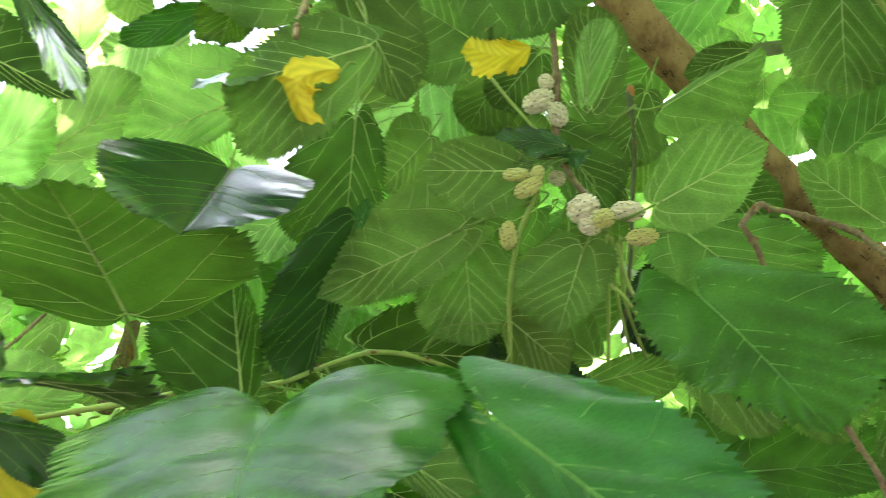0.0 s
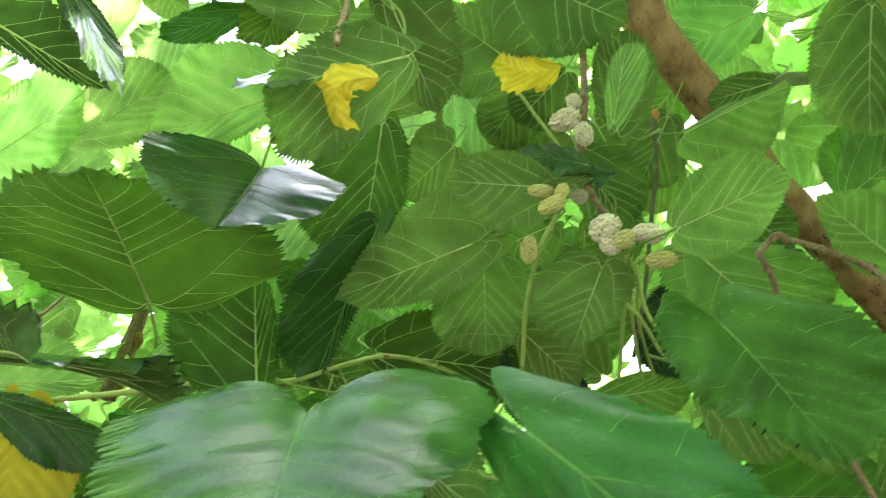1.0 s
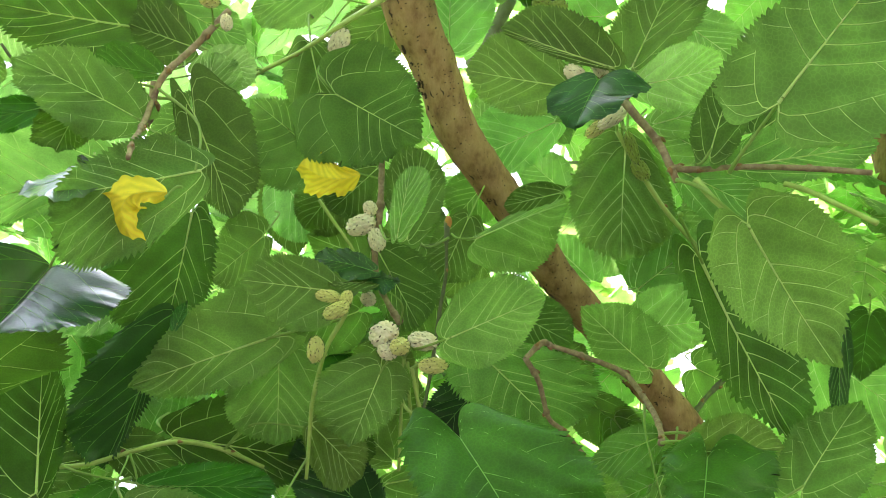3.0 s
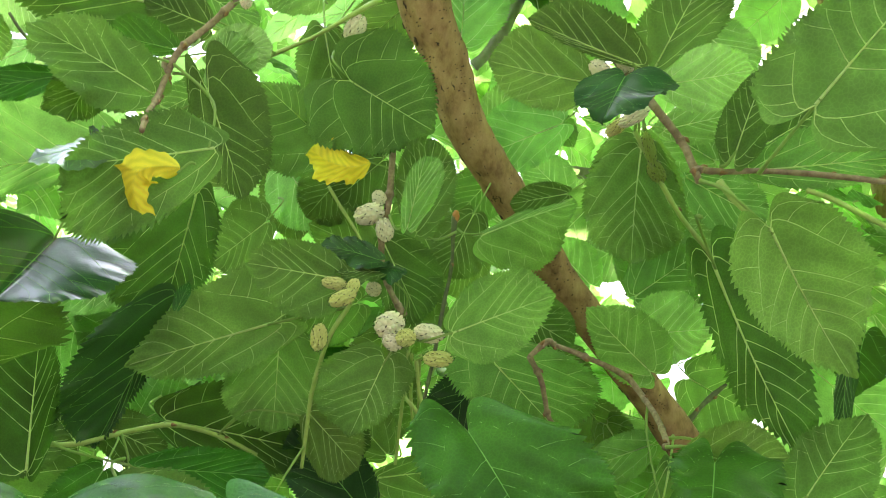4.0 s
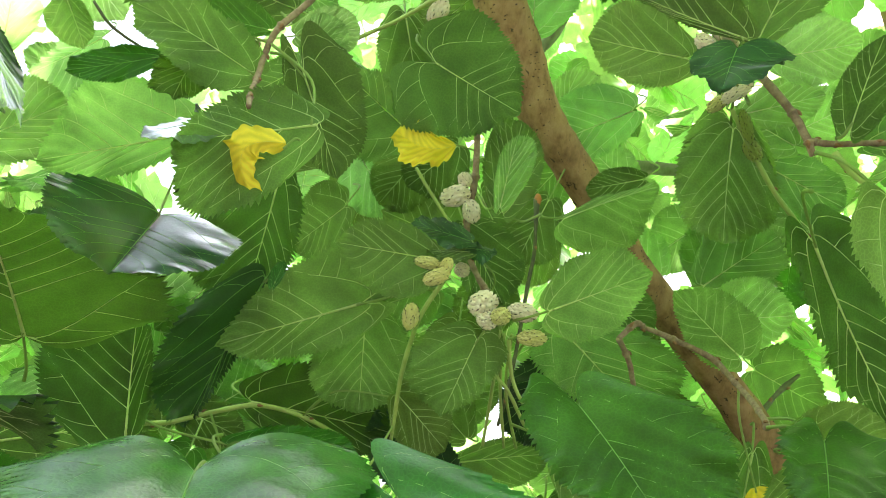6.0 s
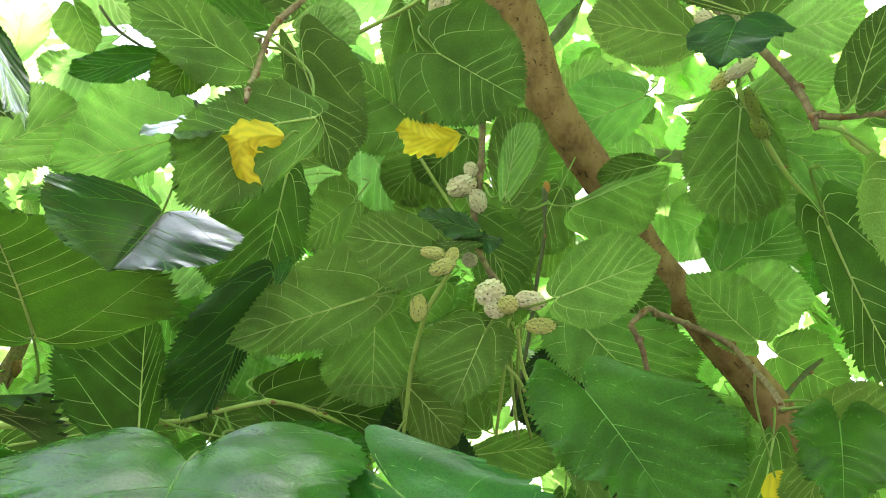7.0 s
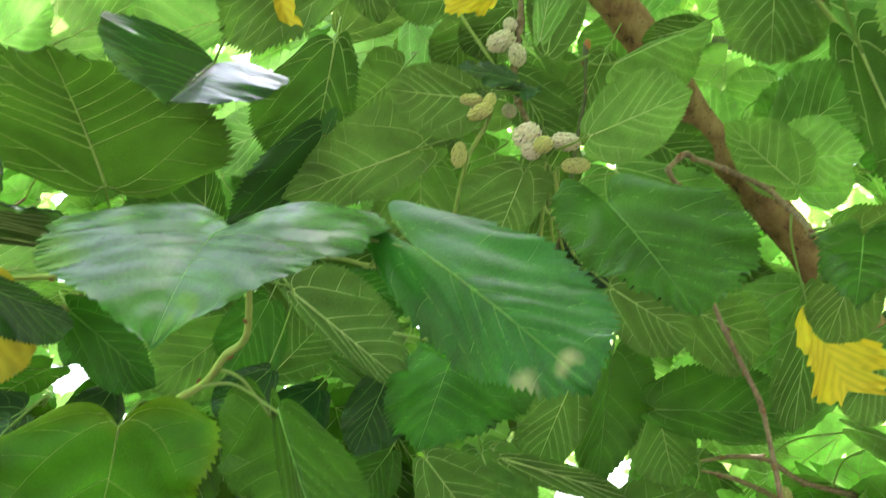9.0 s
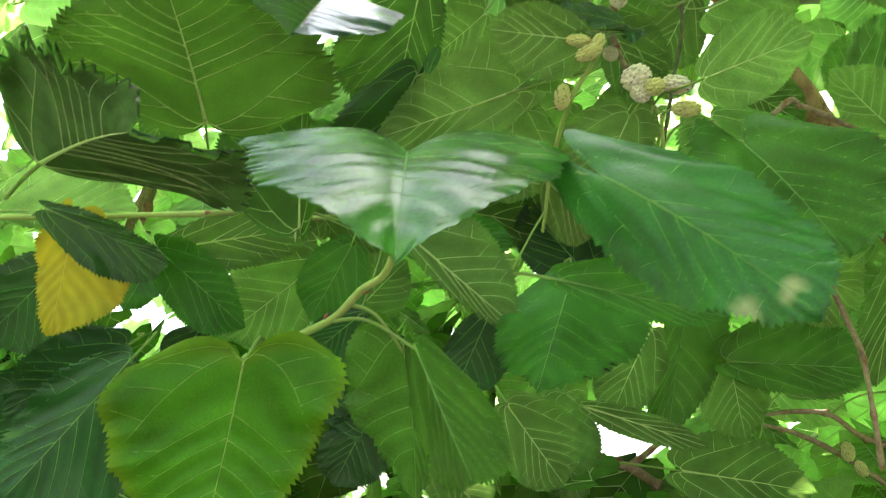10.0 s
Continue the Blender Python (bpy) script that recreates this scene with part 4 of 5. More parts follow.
leaf((0.110, 0.834, 2.134), (0.061, 0.864, 2.088), (0.060, 0.845, 2.130), (0.119, 0.855, 2.087), "under")
leaf((0.215, 0.812, 2.070), (0.190, 0.848, 2.004), (0.176, 0.829, 2.049), (0.236, 0.830, 2.025), "under")
leaf((-0.244, 1.008, 1.946), (-0.150, 1.016, 1.893), (-0.184, 0.983, 1.975), (-0.220, 1.034, 1.881), "under_pale")
leaf((-0.150, 1.016, 1.893), (-0.067, 1.032, 1.827), (-0.078, 1.003, 1.893), (-0.146, 1.044, 1.833), "under_pale")
leaf((-0.044, 0.960, 1.853), (0.036, 0.927, 1.894), (-0.020, 0.936, 1.895), (0.015, 0.958, 1.835), "under_pale")
leaf((0.146, 0.839, 1.802), (0.094, 0.828, 1.844), (0.138, 0.819, 1.848), (0.090, 0.846, 1.808), "under")
leaf((0.125, 0.806, 1.740), (0.050, 0.787, 1.806), (0.117, 0.785, 1.788), (0.060, 0.810, 1.753), "top_dark")
leaf((0.537, 1.099, 1.935), (0.612, 1.121, 1.861), (0.510, 1.136, 1.867), (0.609, 1.091, 1.926), "under_pale")
leaf((-0.117, 0.943, 1.710), (-0.061, 0.923, 1.776), (-0.067, 0.941, 1.715), (-0.123, 0.927, 1.764), "under", tint=(0.9, 0.55))
leaf((-0.168, 0.949, 1.799), (-0.225, 0.934, 1.849), (-0.173, 0.936, 1.842), (-0.219, 0.951, 1.794), "under")
leaf((-0.082, 0.825, 1.580), (-0.132, 0.806, 1.647), (-0.083, 0.810, 1.631), (-0.127, 0.821, 1.596), "top_dark")
leaf((0.057, 0.863, 1.620), (0.121, 0.883, 1.551), (0.064, 0.881, 1.561), (0.120, 0.864, 1.616), "under", tint=(0.9, 0.55))
leaf((0.207, 0.905, 1.719), (0.175, 0.933, 1.628), (0.156, 0.916, 1.684), (0.225, 0.920, 1.668), "under", tint=(0.9, 0.55))
leaf((0.550, 1.048, 1.850), (0.448, 1.065, 1.798), (0.498, 1.044, 1.866), (0.508, 1.071, 1.776), "under_pale")
leaf((0.499, 0.988, 1.879), (0.406, 1.002, 1.837), (0.456, 0.986, 1.888), (0.462, 1.003, 1.829), "under_pale")
leaf((0.308, 0.877, 1.909), (0.360, 0.864, 1.951), (0.304, 0.866, 1.945), (0.365, 0.876, 1.909), "under")
leaf((-0.342, 0.872, 1.946), (-0.264, 0.865, 1.967), (-0.311, 0.853, 1.995), (-0.295, 0.877, 1.934), "top_dark")
leaf((-0.224, 0.979, 1.950), (-0.173, 1.003, 1.888), (-0.225, 1.000, 1.895), (-0.158, 0.982, 1.944), "under_pale")
leaf((-0.121, 1.021, 1.845), (-0.054, 1.003, 1.893), (-0.120, 1.002, 1.894), (-0.041, 1.022, 1.844), "under_pale")
leaf((0.055, 0.794, 1.830), (0.126, 0.806, 1.801), (0.096, 0.791, 1.839), (0.080, 0.813, 1.782), "under_dark")
leaf((0.125, 0.871, 1.828), (0.171, 0.848, 1.891), (0.126, 0.855, 1.870), (0.176, 0.868, 1.838), "under")
leaf((-0.070, 0.737, 1.748), (0.036, 0.738, 1.752), (-0.014, 0.730, 1.770), (-0.015, 0.748, 1.722), "top")
leaf((0.147, 0.887, 1.786), (0.248, 0.881, 1.806), (0.198, 0.876, 1.817), (0.197, 0.896, 1.765), "under")
leaf((0.410, 1.032, 1.699), (0.487, 1.011, 1.757), (0.411, 1.014, 1.746), (0.491, 1.031, 1.704), "under", tint=(0.9, 0.55))
leaf((-0.078, 0.826, 2.076), (-0.024, 0.802, 2.142), (-0.077, 0.801, 2.143), (-0.013, 0.821, 2.092), "under")
leaf((-0.128, 0.530, 1.993), (-0.137, 0.526, 1.942), (-0.156, 0.520, 1.966), (-0.122, 0.545, 1.972), "under_dark", cup=.3, wave=.14, tint=(0.3, 0.8))
leaf((0.649, 1.147, 2.250), (0.534, 1.169, 2.189), (0.568, 1.149, 2.243), (0.624, 1.176, 2.173), "under_pale")
leaf((0.429, 1.125, 2.298), (0.355, 1.106, 2.345), (0.371, 1.127, 2.291), (0.430, 1.108, 2.344), "under_pale")
leaf((0.619, 1.069, 2.313), (0.492, 1.081, 2.277), (0.548, 1.060, 2.336), (0.570, 1.094, 2.247), "under_pale")
leaf((0.301, 0.555, 2.020), (0.304, 0.589, 1.930), (0.255, 0.571, 1.974), (0.345, 0.573, 1.974), "under", tint=(0.5, 0.8))
leaf((0.388, 0.776, 1.940), (0.478, 0.773, 1.958), (0.420, 0.764, 1.990), (0.424, 0.790, 1.915), "under_pale")
leaf((0.879, 1.200, 2.092), (1.026, 1.200, 1.989), (0.984, 1.180, 2.107), (0.889, 1.220, 1.964), "under_pale", tint=(0.6, 0.5))
leaf((-0.145, 0.969, 1.980), (-0.205, 0.991, 1.919), (-0.197, 0.968, 1.981), (-0.146, 0.992, 1.919), "under_pale")
leaf((-0.052, 0.503, 1.908), (-0.067, 0.522, 1.872), (-0.082, 0.503, 1.917), (-0.066, 0.510, 1.897), "yellow", stalk=(-0.044, 0.509, 1.916), via=(-0.079, 0.502, 1.896), teeth=.014, wave=.2, lobes=0, blunt=True, tint=(0.42, 0.9))
leaf((0.084, 0.651, 2.022), (0.029, 0.657, 2.030), (0.055, 0.650, 2.035), (0.062, 0.665, 2.000), "yellow", stalk=(0.106, 0.654, 2.019), via=(0.057, 0.649, 2.013), teeth=.014, wave=.25, lobes=0, blunt=True, tint=(0.42, 0.9))
leaf((-0.111, 0.560, 1.949), (-0.144, 0.500, 1.894), (-0.142, 0.575, 1.954), (-0.100, 0.480, 1.887), "top_dark_gloss", wave=.02, quilt=.3, teeth=.015, lobes=.05, cup=.02)
leaf((-0.125, 0.560, 1.946), (-0.121, 0.530, 1.945), (-0.119, 0.520, 1.930), (-0.122, 0.560, 1.952), "top_dark_gloss", wave=.02, quilt=.3, teeth=.02)
leaf((-0.115, 0.700, 2.223), (-0.043, 0.720, 2.202), (-0.071, 0.710, 2.239), (-0.094, 0.710, 2.183), "under")
leaf((-0.101, 0.680, 2.175), (-0.160, 0.700, 2.168), (-0.135, 0.690, 2.198), (-0.117, 0.690, 2.141), "under")
leaf((0.032, 0.780, 2.331), (-0.055, 0.800, 2.314), (-0.007, 0.790, 2.363), (-0.009, 0.790, 2.283), "under")
leaf((0.028, 0.680, 2.178), (0.051, 0.720, 2.123), (0.007, 0.700, 2.151), (0.065, 0.700, 2.167), "under")
leaf((0.471, 0.550, 1.873), (0.487, 0.600, 1.798), (0.468, 0.570, 1.846), (0.488, 0.570, 1.847), "top_dark")
leaf((-0.053, 0.634, 1.855), (-0.047, 0.624, 1.874), (-0.046, 0.629, 1.863), (-0.057, 0.630, 1.864), "top_gloss", stalk=(-0.053, 0.643, 1.859))
leaf((-0.345, 0.815, 2.229), (-0.317, 0.833, 2.180), (-0.365, 0.829, 2.204), (-0.316, 0.817, 2.215), "under")
leaf((-0.347, 0.956, 2.285), (-0.432, 0.991, 2.237), (-0.390, 0.964, 2.281), (-0.370, 0.993, 2.212), "under_pale")
leaf((0.099, 0.632, 1.919), (0.050, 0.640, 1.929), (0.076, 0.645, 1.943), (0.080, 0.620, 1.906), "top_dark", stalk=(0.100, 0.655, 1.925), quilt=.6)
leaf((0.099, 0.632, 1.912), (0.123, 0.630, 1.910), (0.108, 0.640, 1.922), (0.106, 0.620, 1.896), "top_dark", stalk=(0.100, 0.655, 1.925), quilt=.6)
leaf((0.106, 0.630, 1.908), (0.063, 0.620, 1.897), (0.091, 0.645, 1.918), (0.085, 0.605, 1.886), "under", quilt=.6, lobes=.05)
leaf((0.127, 0.870, 2.031), (0.036, 0.900, 2.072), (0.111, 0.880, 2.087), (0.091, 0.890, 2.006), "under")
leaf((0.132, 0.850, 1.922), (0.126, 0.880, 1.838), (0.094, 0.860, 1.899), (0.169, 0.870, 1.898), "under")
leaf((0.104, 0.910, 1.984), (0.022, 0.940, 1.953), (0.063, 0.920, 2.012), (0.096, 0.930, 1.943), "under")
leaf((0.153, 0.890, 2.106), (0.211, 0.920, 2.035), (0.137, 0.900, 2.059), (0.206, 0.910, 2.119), "under")
leaf((0.193, 0.940, 2.018), (0.155, 0.970, 1.939), (0.147, 0.950, 2.012), (0.217, 0.960, 1.982), "under")
leaf((0.047, 0.920, 1.983), (-0.039, 0.950, 2.037), (0.037, 0.930, 2.038), (0.007, 0.940, 1.966), "under")
leaf((-0.001, 0.970, 2.175), (0.026, 1.000, 2.087), (-0.030, 0.980, 2.136), (0.045, 0.990, 2.168), "under")
leaf((0.510, 1.047, 2.105), (0.609, 1.005, 2.182), (0.519, 1.002, 2.204), (0.599, 1.036, 2.115), "under_pale")
leaf((0.533, 1.099, 2.230), (0.463, 1.131, 2.172), (0.475, 1.096, 2.247), (0.529, 1.126, 2.170), "under_pale")
leaf((-0.407, 0.741, 2.150), (-0.255, 0.592, 1.937), (-0.334, 0.651, 2.029), (-0.324, 0.674, 2.049), "top_dark_gloss", teeth=.02, lobes=.05)
leaf((-0.415, 1.073, 2.257), (-0.404, 1.047, 2.327), (-0.470, 1.052, 2.309), (-0.348, 1.053, 2.311), "under_pale")
leaf((-0.505, 1.052, 2.309), (-0.504, 1.021, 2.391), (-0.546, 1.034, 2.354), (-0.459, 1.033, 2.361), "under_pale")
leaf((-0.087, 0.555, 2.038), (-0.142, 0.559, 2.046), (-0.110, 0.549, 2.060), (-0.112, 0.561, 2.033), "top")
leaf((-0.078, 0.627, 2.121), (-0.137, 0.627, 2.138), (-0.109, 0.612, 2.162), (-0.106, 0.638, 2.106), "under")
leaf((-0.064, 0.663, 2.086), (-0.116, 0.685, 2.055), (-0.091, 0.665, 2.091), (-0.076, 0.685, 2.043), "under")
leaf((-0.132, 0.907, 2.003), (-0.237, 0.925, 1.951), (-0.192, 0.903, 2.011), (-0.171, 0.929, 1.944), "under_pale")
leaf((0.230, 0.767, 1.876), (0.175, 0.809, 1.808), (0.183, 0.781, 1.864), (0.229, 0.799, 1.808), "top_dark")
leaf((-0.380, 0.794, 1.699), (-0.443, 0.817, 1.626), (-0.439, 0.798, 1.687), (-0.377, 0.814, 1.633), "top_dark")
leaf((-0.346, 0.726, 1.577), (-0.375, 0.750, 1.499), (-0.401, 0.730, 1.567), (-0.341, 0.740, 1.529), "top_dark")
leaf((0.643, 1.160, 2.030), (0.755, 1.160, 1.984), (0.700, 1.140, 2.066), (0.657, 1.180, 1.952), "under_lit")
leaf((0.471, 1.192, 1.723), (0.569, 1.197, 1.702), (0.524, 1.183, 1.751), (0.508, 1.204, 1.680), "under_pale")
leaf((-0.160, 0.964, 1.827), (-0.078, 0.965, 1.799), (-0.112, 0.951, 1.839), (-0.126, 0.977, 1.787), "under")
leaf((0.425, 0.676, 2.278), (0.502, 0.685, 2.234), (0.481, 0.667, 2.278), (0.448, 0.698, 2.223), "under_pale")
leaf((0.225, 0.902, 1.875), (0.284, 0.917, 1.823), (0.274, 0.892, 1.879), (0.235, 0.927, 1.819), "under")
leaf((0.391, 0.689, 2.141), (0.470, 0.666, 2.165), (0.426, 0.666, 2.180), (0.437, 0.687, 2.132), "under_pale")
leaf((-0.357, 0.809, 2.292), (-0.285, 0.829, 2.228), (-0.343, 0.833, 2.236), (-0.298, 0.799, 2.296), "under_pale")
leaf((-0.115, 0.825, 1.756), (-0.148, 0.847, 1.683), (-0.159, 0.832, 1.736), (-0.097, 0.842, 1.699), "top")
leaf((-0.076, 0.821, 1.594), (-0.103, 0.842, 1.528), (-0.118, 0.830, 1.567), (-0.055, 0.834, 1.550), "top_dark")
leaf((-0.010, 0.956, 1.560), (0.053, 0.967, 1.519), (-0.002, 0.967, 1.523), (0.045, 0.954, 1.562), "under", tint=(0.9, 0.55))
leaf((0.121, 0.838, 2.371), (0.061, 0.874, 2.313), (0.060, 0.850, 2.364), (0.132, 0.861, 2.319), "under")
leaf((0.473, 0.747, 2.165), (0.546, 0.720, 2.207), (0.485, 0.722, 2.215), (0.528, 0.747, 2.153), "under_pale")
leaf((0.274, 0.943, 2.209), (0.224, 0.966, 2.144), (0.218, 0.946, 2.196), (0.280, 0.963, 2.157), "under")
leaf((0.256, 0.937, 2.081), (0.213, 0.955, 2.032), (0.207, 0.939, 2.076), (0.259, 0.954, 2.038), "under")
leaf((0.461, 0.613, 2.093), (0.523, 0.582, 2.136), (0.469, 0.591, 2.136), (0.517, 0.603, 2.092), "under")
leaf((-0.090, 0.745, 1.673), (-0.133, 0.758, 1.632), (-0.129, 0.749, 1.663), (-0.095, 0.758, 1.632), "top_dark")
leaf((-0.244, 0.806, 1.651), (-0.266, 0.818, 1.613), (-0.275, 0.809, 1.643), (-0.231, 0.813, 1.627), "top_dark")
leaf((-0.064, 0.896, 1.685), (-0.113, 0.914, 1.639), (-0.108, 0.900, 1.676), (-0.057, 0.912, 1.641), "top_dark")
leaf((0.020, 0.863, 1.625), (-0.010, 0.880, 1.580), (-0.019, 0.867, 1.617), (0.029, 0.876, 1.589), "top")

# fruit
fruit((0.095, 0.654, 1.989), (0.626, 0.240, -0.742), 0.0139, 0.0125, "ripe")
fruit((0.088, 0.657, 1.973), (0.900, -0.305, 0.312), 0.0267, 0.0188, "ripe")
fruit((0.103, 0.655, 1.959), (0.327, 0.355, -0.876), 0.0206, 0.0157, "ripe")
fruit((0.099, 0.655, 1.902), (0.924, 0.018, -0.382), 0.0133, 0.0124, "ripe")
fruit((0.071, 0.603, 1.870), (0.861, -0.333, 0.385), 0.0215, 0.0121, "half")
fruit((0.064, 0.612, 1.885), (0.988, -0.137, -0.077), 0.0203, 0.0102, "half")
fruit((0.078, 0.604, 1.881), (0.349, -0.449, 0.823), 0.0137, 0.0100, "half")
fruit((0.058, 0.642, 1.849), (-0.011, 0.428, -0.904), 0.0215, 0.0135, "half")
fruit((0.110, 0.607, 1.855), (0.861, -0.333, 0.385), 0.0235, 0.0200, "ripe")
fruit((0.114, 0.607, 1.842), (0.924, 0.018, -0.382), 0.0164, 0.0147, "ripe")
fruit((0.122, 0.595, 1.842), (0.932, -0.275, 0.236), 0.0153, 0.0136, "half")
fruit((0.141, 0.604, 1.851), (0.987, -0.122, -0.109), 0.0235, 0.0148, "ripe")
fruit((0.150, 0.606, 1.832), (0.982, -0.188, 0.033), 0.0225, 0.0125, "half")
fruit((0.053, 0.634, 2.153), (0.428, -0.446, 0.786), 0.0274, 0.0179, "ripe")
fruit((0.214, 0.425, 1.990), (0.890, 0.057, -0.452), 0.0158, 0.0113, "ripe")
fruit((0.233, 0.428, 2.001), (0.557, 0.272, -0.785), 0.0176, 0.0107, "ripe")
fruit((0.252, 0.457, 1.980), (0.764, -0.380, 0.522), 0.0245, 0.0103, "ripe")
fruit((0.244, 0.470, 1.978), (0.706, -0.400, 0.584), 0.0185, 0.0097, "half")
fruit((0.288, 0.511, 1.993), (0.407, 0.330, -0.852), 0.0253, 0.0087, "green")
fruit((0.300, 0.526, 1.982), (0.626, 0.240, -0.742), 0.0194, 0.0124, "green")
fruit((-0.048, 0.508, 2.080), (0.987, -0.072, -0.147), 0.0157, 0.0131, "half")
fruit((-0.035, 0.522, 2.071), (0.242, 0.379, -0.893), 0.0133, 0.0097, "ripe")
fruit((0.261, 0.653, 2.248), (0.892, 0.079, -0.445), 0.0238, 0.0178, "green")
fruit((0.277, 0.652, 2.246), (0.821, -0.332, 0.464), 0.0214, 0.0178, "green")
fruit((0.524, 1.112, 1.638), (0.278, 0.274, -0.921), 0.0261, 0.0174, "half")
fruit((0.544, 1.118, 1.619), (0.590, 0.226, -0.775), 0.0232, 0.0145, "half")

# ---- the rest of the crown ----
# gaps in the crown where the sky shows, placed to fit the camera's view: a place and a radius
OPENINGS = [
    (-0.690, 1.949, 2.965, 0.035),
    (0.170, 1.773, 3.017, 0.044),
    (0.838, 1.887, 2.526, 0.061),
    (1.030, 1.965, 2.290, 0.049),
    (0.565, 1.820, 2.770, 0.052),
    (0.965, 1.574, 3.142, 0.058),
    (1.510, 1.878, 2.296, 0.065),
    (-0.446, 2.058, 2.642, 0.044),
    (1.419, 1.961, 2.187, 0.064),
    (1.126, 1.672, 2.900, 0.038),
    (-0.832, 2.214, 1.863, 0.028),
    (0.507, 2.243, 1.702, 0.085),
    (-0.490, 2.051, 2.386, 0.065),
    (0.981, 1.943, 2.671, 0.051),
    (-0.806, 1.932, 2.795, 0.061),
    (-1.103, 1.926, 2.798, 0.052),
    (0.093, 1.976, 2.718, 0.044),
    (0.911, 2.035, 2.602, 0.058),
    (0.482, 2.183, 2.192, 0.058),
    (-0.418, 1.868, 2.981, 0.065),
    # openings added overhead, out of view, so that waxy leaves mirror the sky
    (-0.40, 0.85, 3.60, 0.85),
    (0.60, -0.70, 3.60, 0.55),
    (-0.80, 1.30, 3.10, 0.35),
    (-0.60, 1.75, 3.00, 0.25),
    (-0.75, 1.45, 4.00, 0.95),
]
AHEAD = Vector((0.10, 0.92, 0.37)).normalized()


def crown(count, seed, box, size, keep, look_of="far"):
    rnd = random.Random(seed)
    verts, faces, slots = [], [], []
    opens = [((Vector(o[:3]) - VIEWPOINT).normalized(), 0.8 * o[3] / (Vector(o[:3]) - VIEWPOINT).length) for o in OPENINGS]
    made = 0
    while made < count:
        p = Vector([rnd.uniform(a, b) for a, b in box])
        s = rnd.uniform(*size)
        if not keep(p, rnd):
            continue
        d = p - VIEWPOINT
        far, way = d.length, d.normalized()
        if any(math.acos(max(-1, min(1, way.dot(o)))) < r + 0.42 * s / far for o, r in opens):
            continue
        made += 1
        axis = Vector((rnd.gauss(0, 0.8), rnd.gauss(0, 0.8), rnd.gauss(-0.55, 0.45))).normalized()
        side = axis.cross(Vector((rnd.gauss(0, 0.45), rnd.gauss(0, 0.45), 1))).normalized()
        n = side.cross(axis)
        w = s * rnd.uniform(0.36, 0.44)
        fold = rnd.uniform(0.0, 0.35)
        start = len(verts)
        fine = far < 2.3 and d.dot(AHEAD) > 0.6 * far
        rows, cols = (31, 2) if fine else (13, 1)
        ph = rnd.random() * 6.28
        for k in range(rows):
            u = k / (rows - 1)
            h = half_width(u)
            c = p + axis * (s * (u - 0.5)) - n * (0.10 * s * u * u)
            tooth = (0.03, 0.0, -0.035)[k % 3] if fine else 0.05 if k % 2 else -0.04
            for j in range(-cols, cols + 1):
                v = j / cols
                bk = -0.20 * math.sin(2.45 * abs(v) ** 0.8) * max(0.0, 1 - u / 0.32) ** 2
                up = abs(v) * fold * w * h + v * v * 0.10 * w * math.sin(9 * u + ph + 2 * v)
                x = v * w * h + (w * tooth * v if abs(j) == cols and 0 < k < rows - 1 else 0.0)
                verts.append(c + side * x + axis * (s * bk) + n * up)
        wide = 2 * cols + 1
        for k in range(rows - 1):
            for j in range(wide - 1):
                a = start + wide * k + j
                faces.append((a, a + 1, a + 1 + wide, a + wide))
                slots.append(0)
        if fine:
            # midrib and side veins of the nearer ones
            def on(u, v):
                h = half_width(u)
                return p + axis * (s * (u - 0.5)) - n * (0.10 * s * u * u) + side * (v * w * h) + n * (abs(v) * fold * w * h + v * v * 0.10 * w * math.sin(9 * u + ph + 2 * v))

            lines = [((0.0, 0.0), (0.95, 0.0), 0.0065)]
            for v in (-0.85, 0.85):
                lines.append(((0.0, 0.0), (0.40, v), 0.0045))
                lines.append(((0.11, v * 0.30), (0.16, v), 0.0028))
                lines.extend(((q, 0.0), (q + 0.2, v), 0.0034) for q in (0.28, 0.44, 0.60))
            for (u0, v0), (u1, v1), r in lines:
                stops = [on(u0 + (u1 - u0) * q / 2, v0 + (v1 - v0) * q / 2) for q in range(3)]
                for q in range(2):
                    g, h = stops[q], stops[q + 1]
                    x = (h - g).cross(n).normalized() * (s * r * (1 - 0.35 * q))
                    a = len(verts)
                    verts.extend((g - x, g + n * s * 0.008, g + x, g - n * s * 0.008, h - x * 0.65, h + n * s * 0.008, h + x * 0.65, h - n * s * 0.008))
                    faces.extend(((a, a + 1, a + 5, a + 4), (a + 1, a + 2, a + 6, a + 5), (a + 2, a + 3, a + 7, a + 6), (a + 3, a, a + 4, a + 7)))
                    slots.extend((1, 1, 1, 1))
    me = mesh_of("far_leaves", [q - FOOT for q in verts], faces, slots, (BLADE[look_of], VEIN["pale"]))
    return tagged(part("far_leaves", me, tree, FOOT, "layers of mulberry leaves with backlit and shaded tones in their colour"), kind="stuff")


MIDST = Vector((0.8, 1.35, 2.6))


def in_crown(p, rnd):
    """Inside the rounded crown, thinner towards its heart, and clear of the camera and its view of the near leaves."""
    q = p - MIDST
    r = math.sqrt((q.x / 3.2) ** 2 + (q.y / 3.0) ** 2 + (q.z / 2.3) ** 2)
    if r > 1 - 0.12 * rnd.random() or rnd.random() > 0.35 + 0.65 * r:
        return False
    d = p - VIEWPOINT
    # skirt lowered out of view, behind and left, to block light from there
    if d.length < 0.75 or p.z < (1.0 if p.y > 0.9 or p.x < -0.55 else 1.35):
        return False
    ahead = d.dot(AHEAD)
    return not (ahead < 1.18 and ahead > 0.72 * d.length)


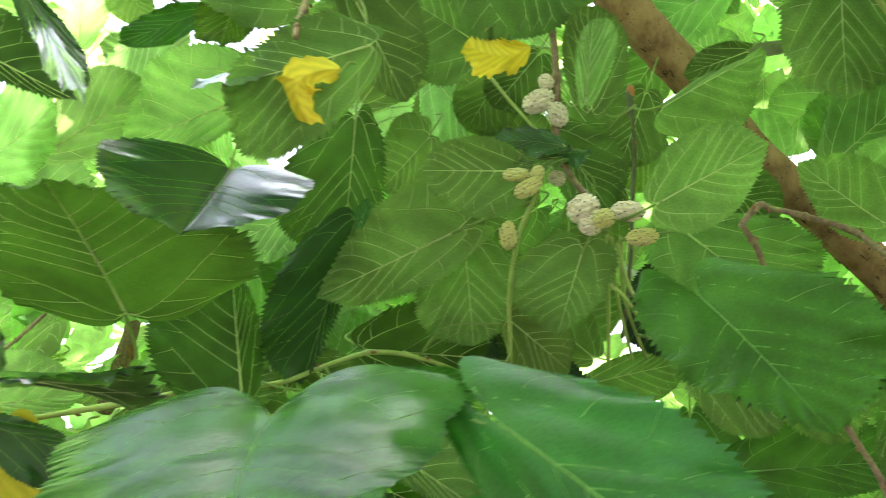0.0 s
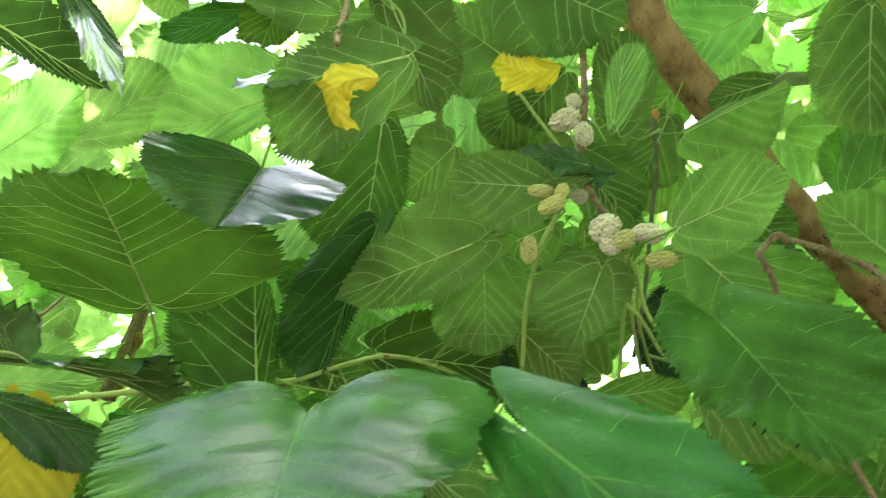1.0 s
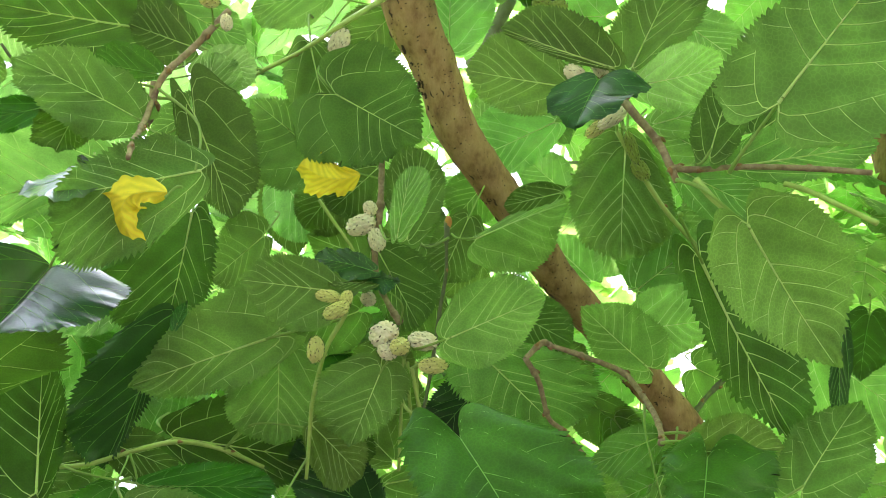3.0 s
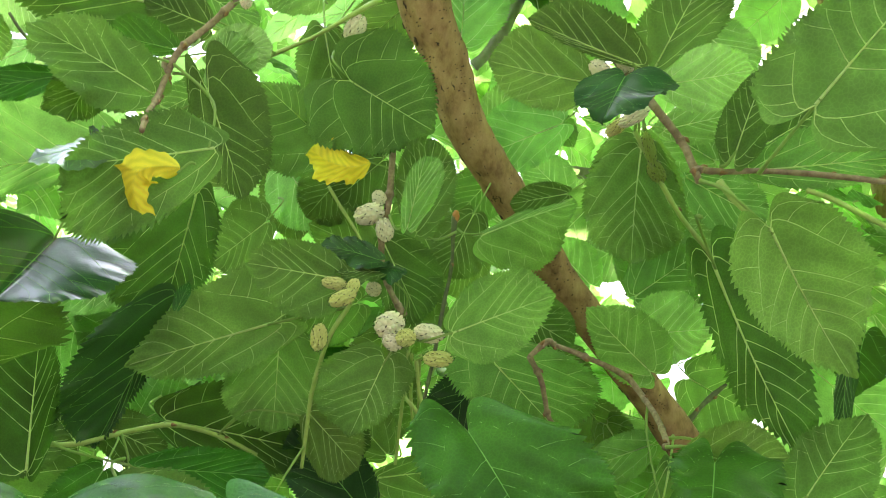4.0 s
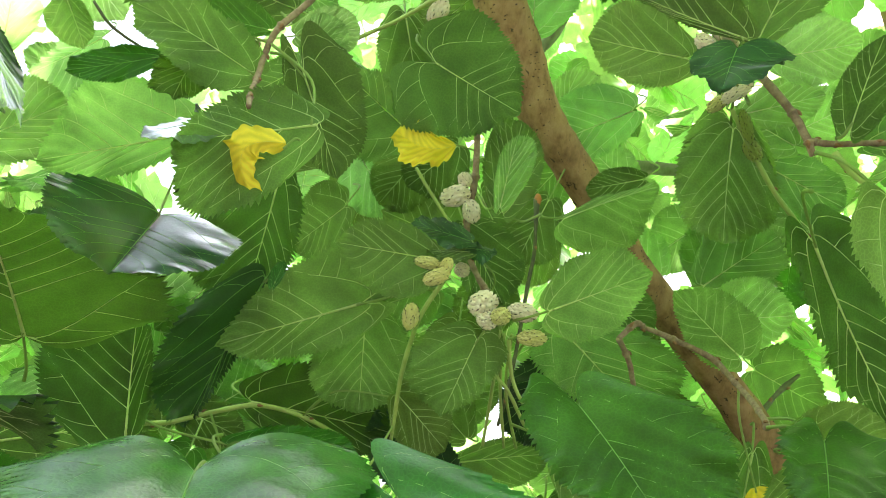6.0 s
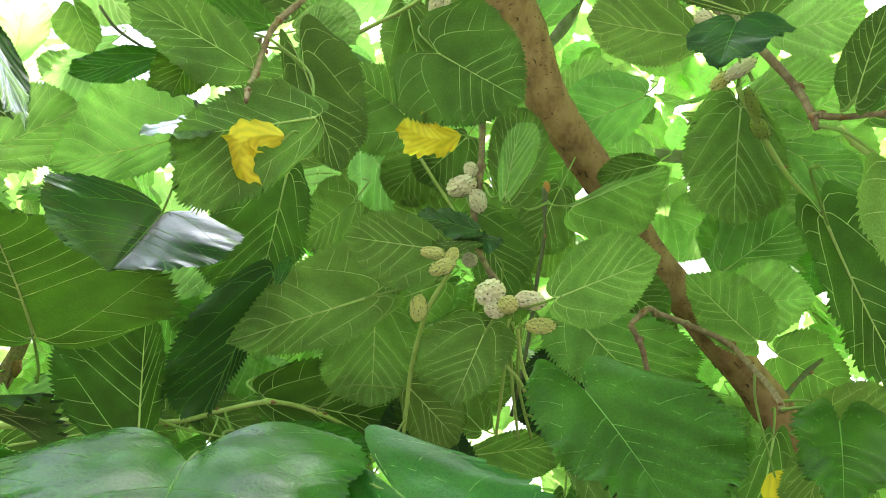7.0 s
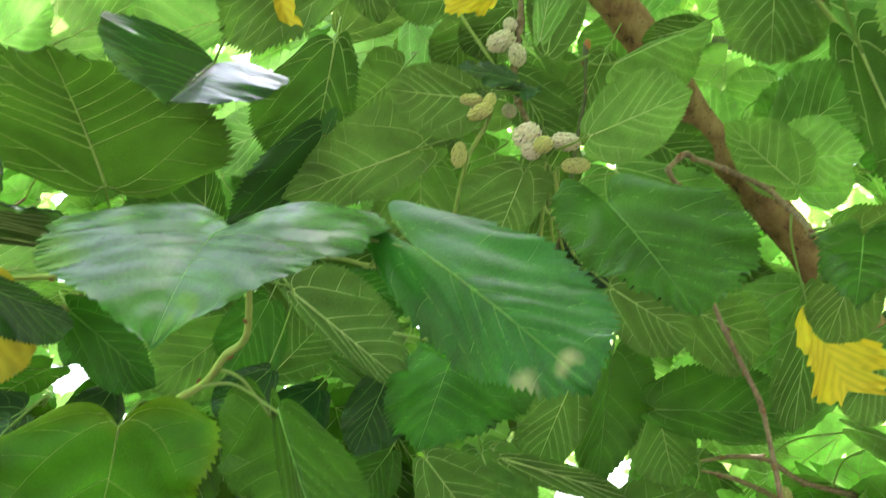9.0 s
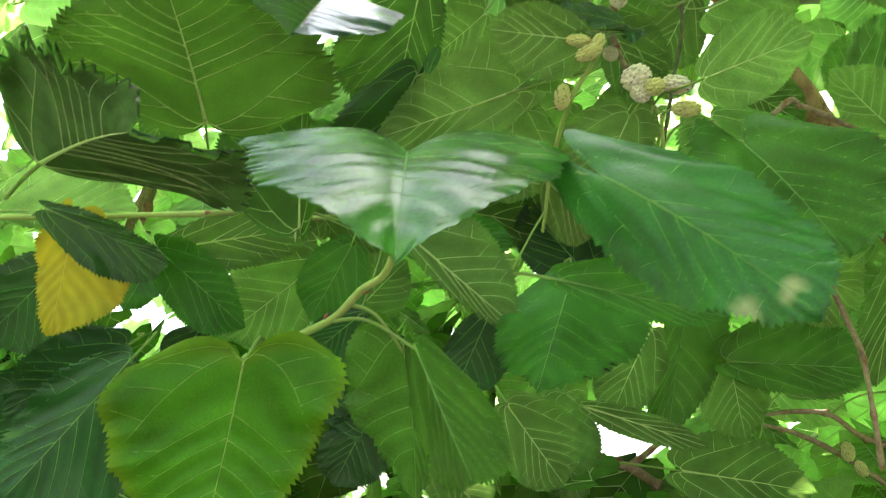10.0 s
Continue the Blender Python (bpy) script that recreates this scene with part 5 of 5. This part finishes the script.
crown(13500, 5, ((-2.6, 4.2), (-1.8, 4.5), (0.9, 5.0)), (0.09, 0.15), in_crown)


def mid_layer(p, rnd):
    return True


crown(380, 8, ((-0.9, 1.3), (1.30, 1.6), (1.2, 2.8)), (0.10, 0.15), mid_layer)
# low layers: shade put into the left one's colour, light into the right one's
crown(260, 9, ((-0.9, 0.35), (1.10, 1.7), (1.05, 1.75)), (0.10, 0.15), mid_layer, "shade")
crown(180, 10, ((0.35, 1.3), (1.10, 1.7), (1.05, 1.75)), (0.10, 0.15), mid_layer)

# leaves just behind the fruit, each its own piece
rnd = random.Random(21)
opens = [((Vector(o[:3]) - VIEWPOINT).normalized(), 0.8 * o[3] / (Vector(o[:3]) - VIEWPOINT).length) for o in OPENINGS]
placed = 0
while placed < 129:
    p = Vector((rnd.uniform(-0.75, 1.05), rnd.uniform(1.0, 1.35), rnd.uniform(1.35, 2.6)))
    size = rnd.uniform(0.09, 0.14)
    way = (p - VIEWPOINT).normalized()
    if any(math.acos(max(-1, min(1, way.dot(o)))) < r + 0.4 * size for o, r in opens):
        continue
    placed += 1
    axis = Vector((rnd.gauss(0, 0.8), rnd.gauss(-0.2, 0.5), rnd.gauss(-0.6, 0.4))).normalized()
    side = axis.cross(Vector((rnd.gauss(0, 0.4), rnd.gauss(-0.6, 0.4), 1))).normalized()
    up = side.cross(axis) * rnd.uniform(-0.1, 0.25)
    foot = p + axis * (0.3 * size)
    w = size * rnd.uniform(0.38, 0.46)
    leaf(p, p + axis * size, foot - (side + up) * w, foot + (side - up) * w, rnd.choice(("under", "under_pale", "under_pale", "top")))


def overhead(p, rnd):
    """High above the near leaves, over the top edge of the camera's view."""
    d = p - VIEWPOINT
    return d.z > 0.92 * math.hypot(d.x, d.y)


# unseen leaf groups added overhead to block the sun from the fruit and near leaves
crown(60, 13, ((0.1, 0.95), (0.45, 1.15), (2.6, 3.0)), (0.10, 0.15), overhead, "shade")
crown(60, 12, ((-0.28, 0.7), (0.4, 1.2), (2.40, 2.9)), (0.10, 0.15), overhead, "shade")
crown(560, 14, ((-0.25, 1.25), (0.35, 1.6), (2.85, 3.5)), (0.10, 0.15), overhead)
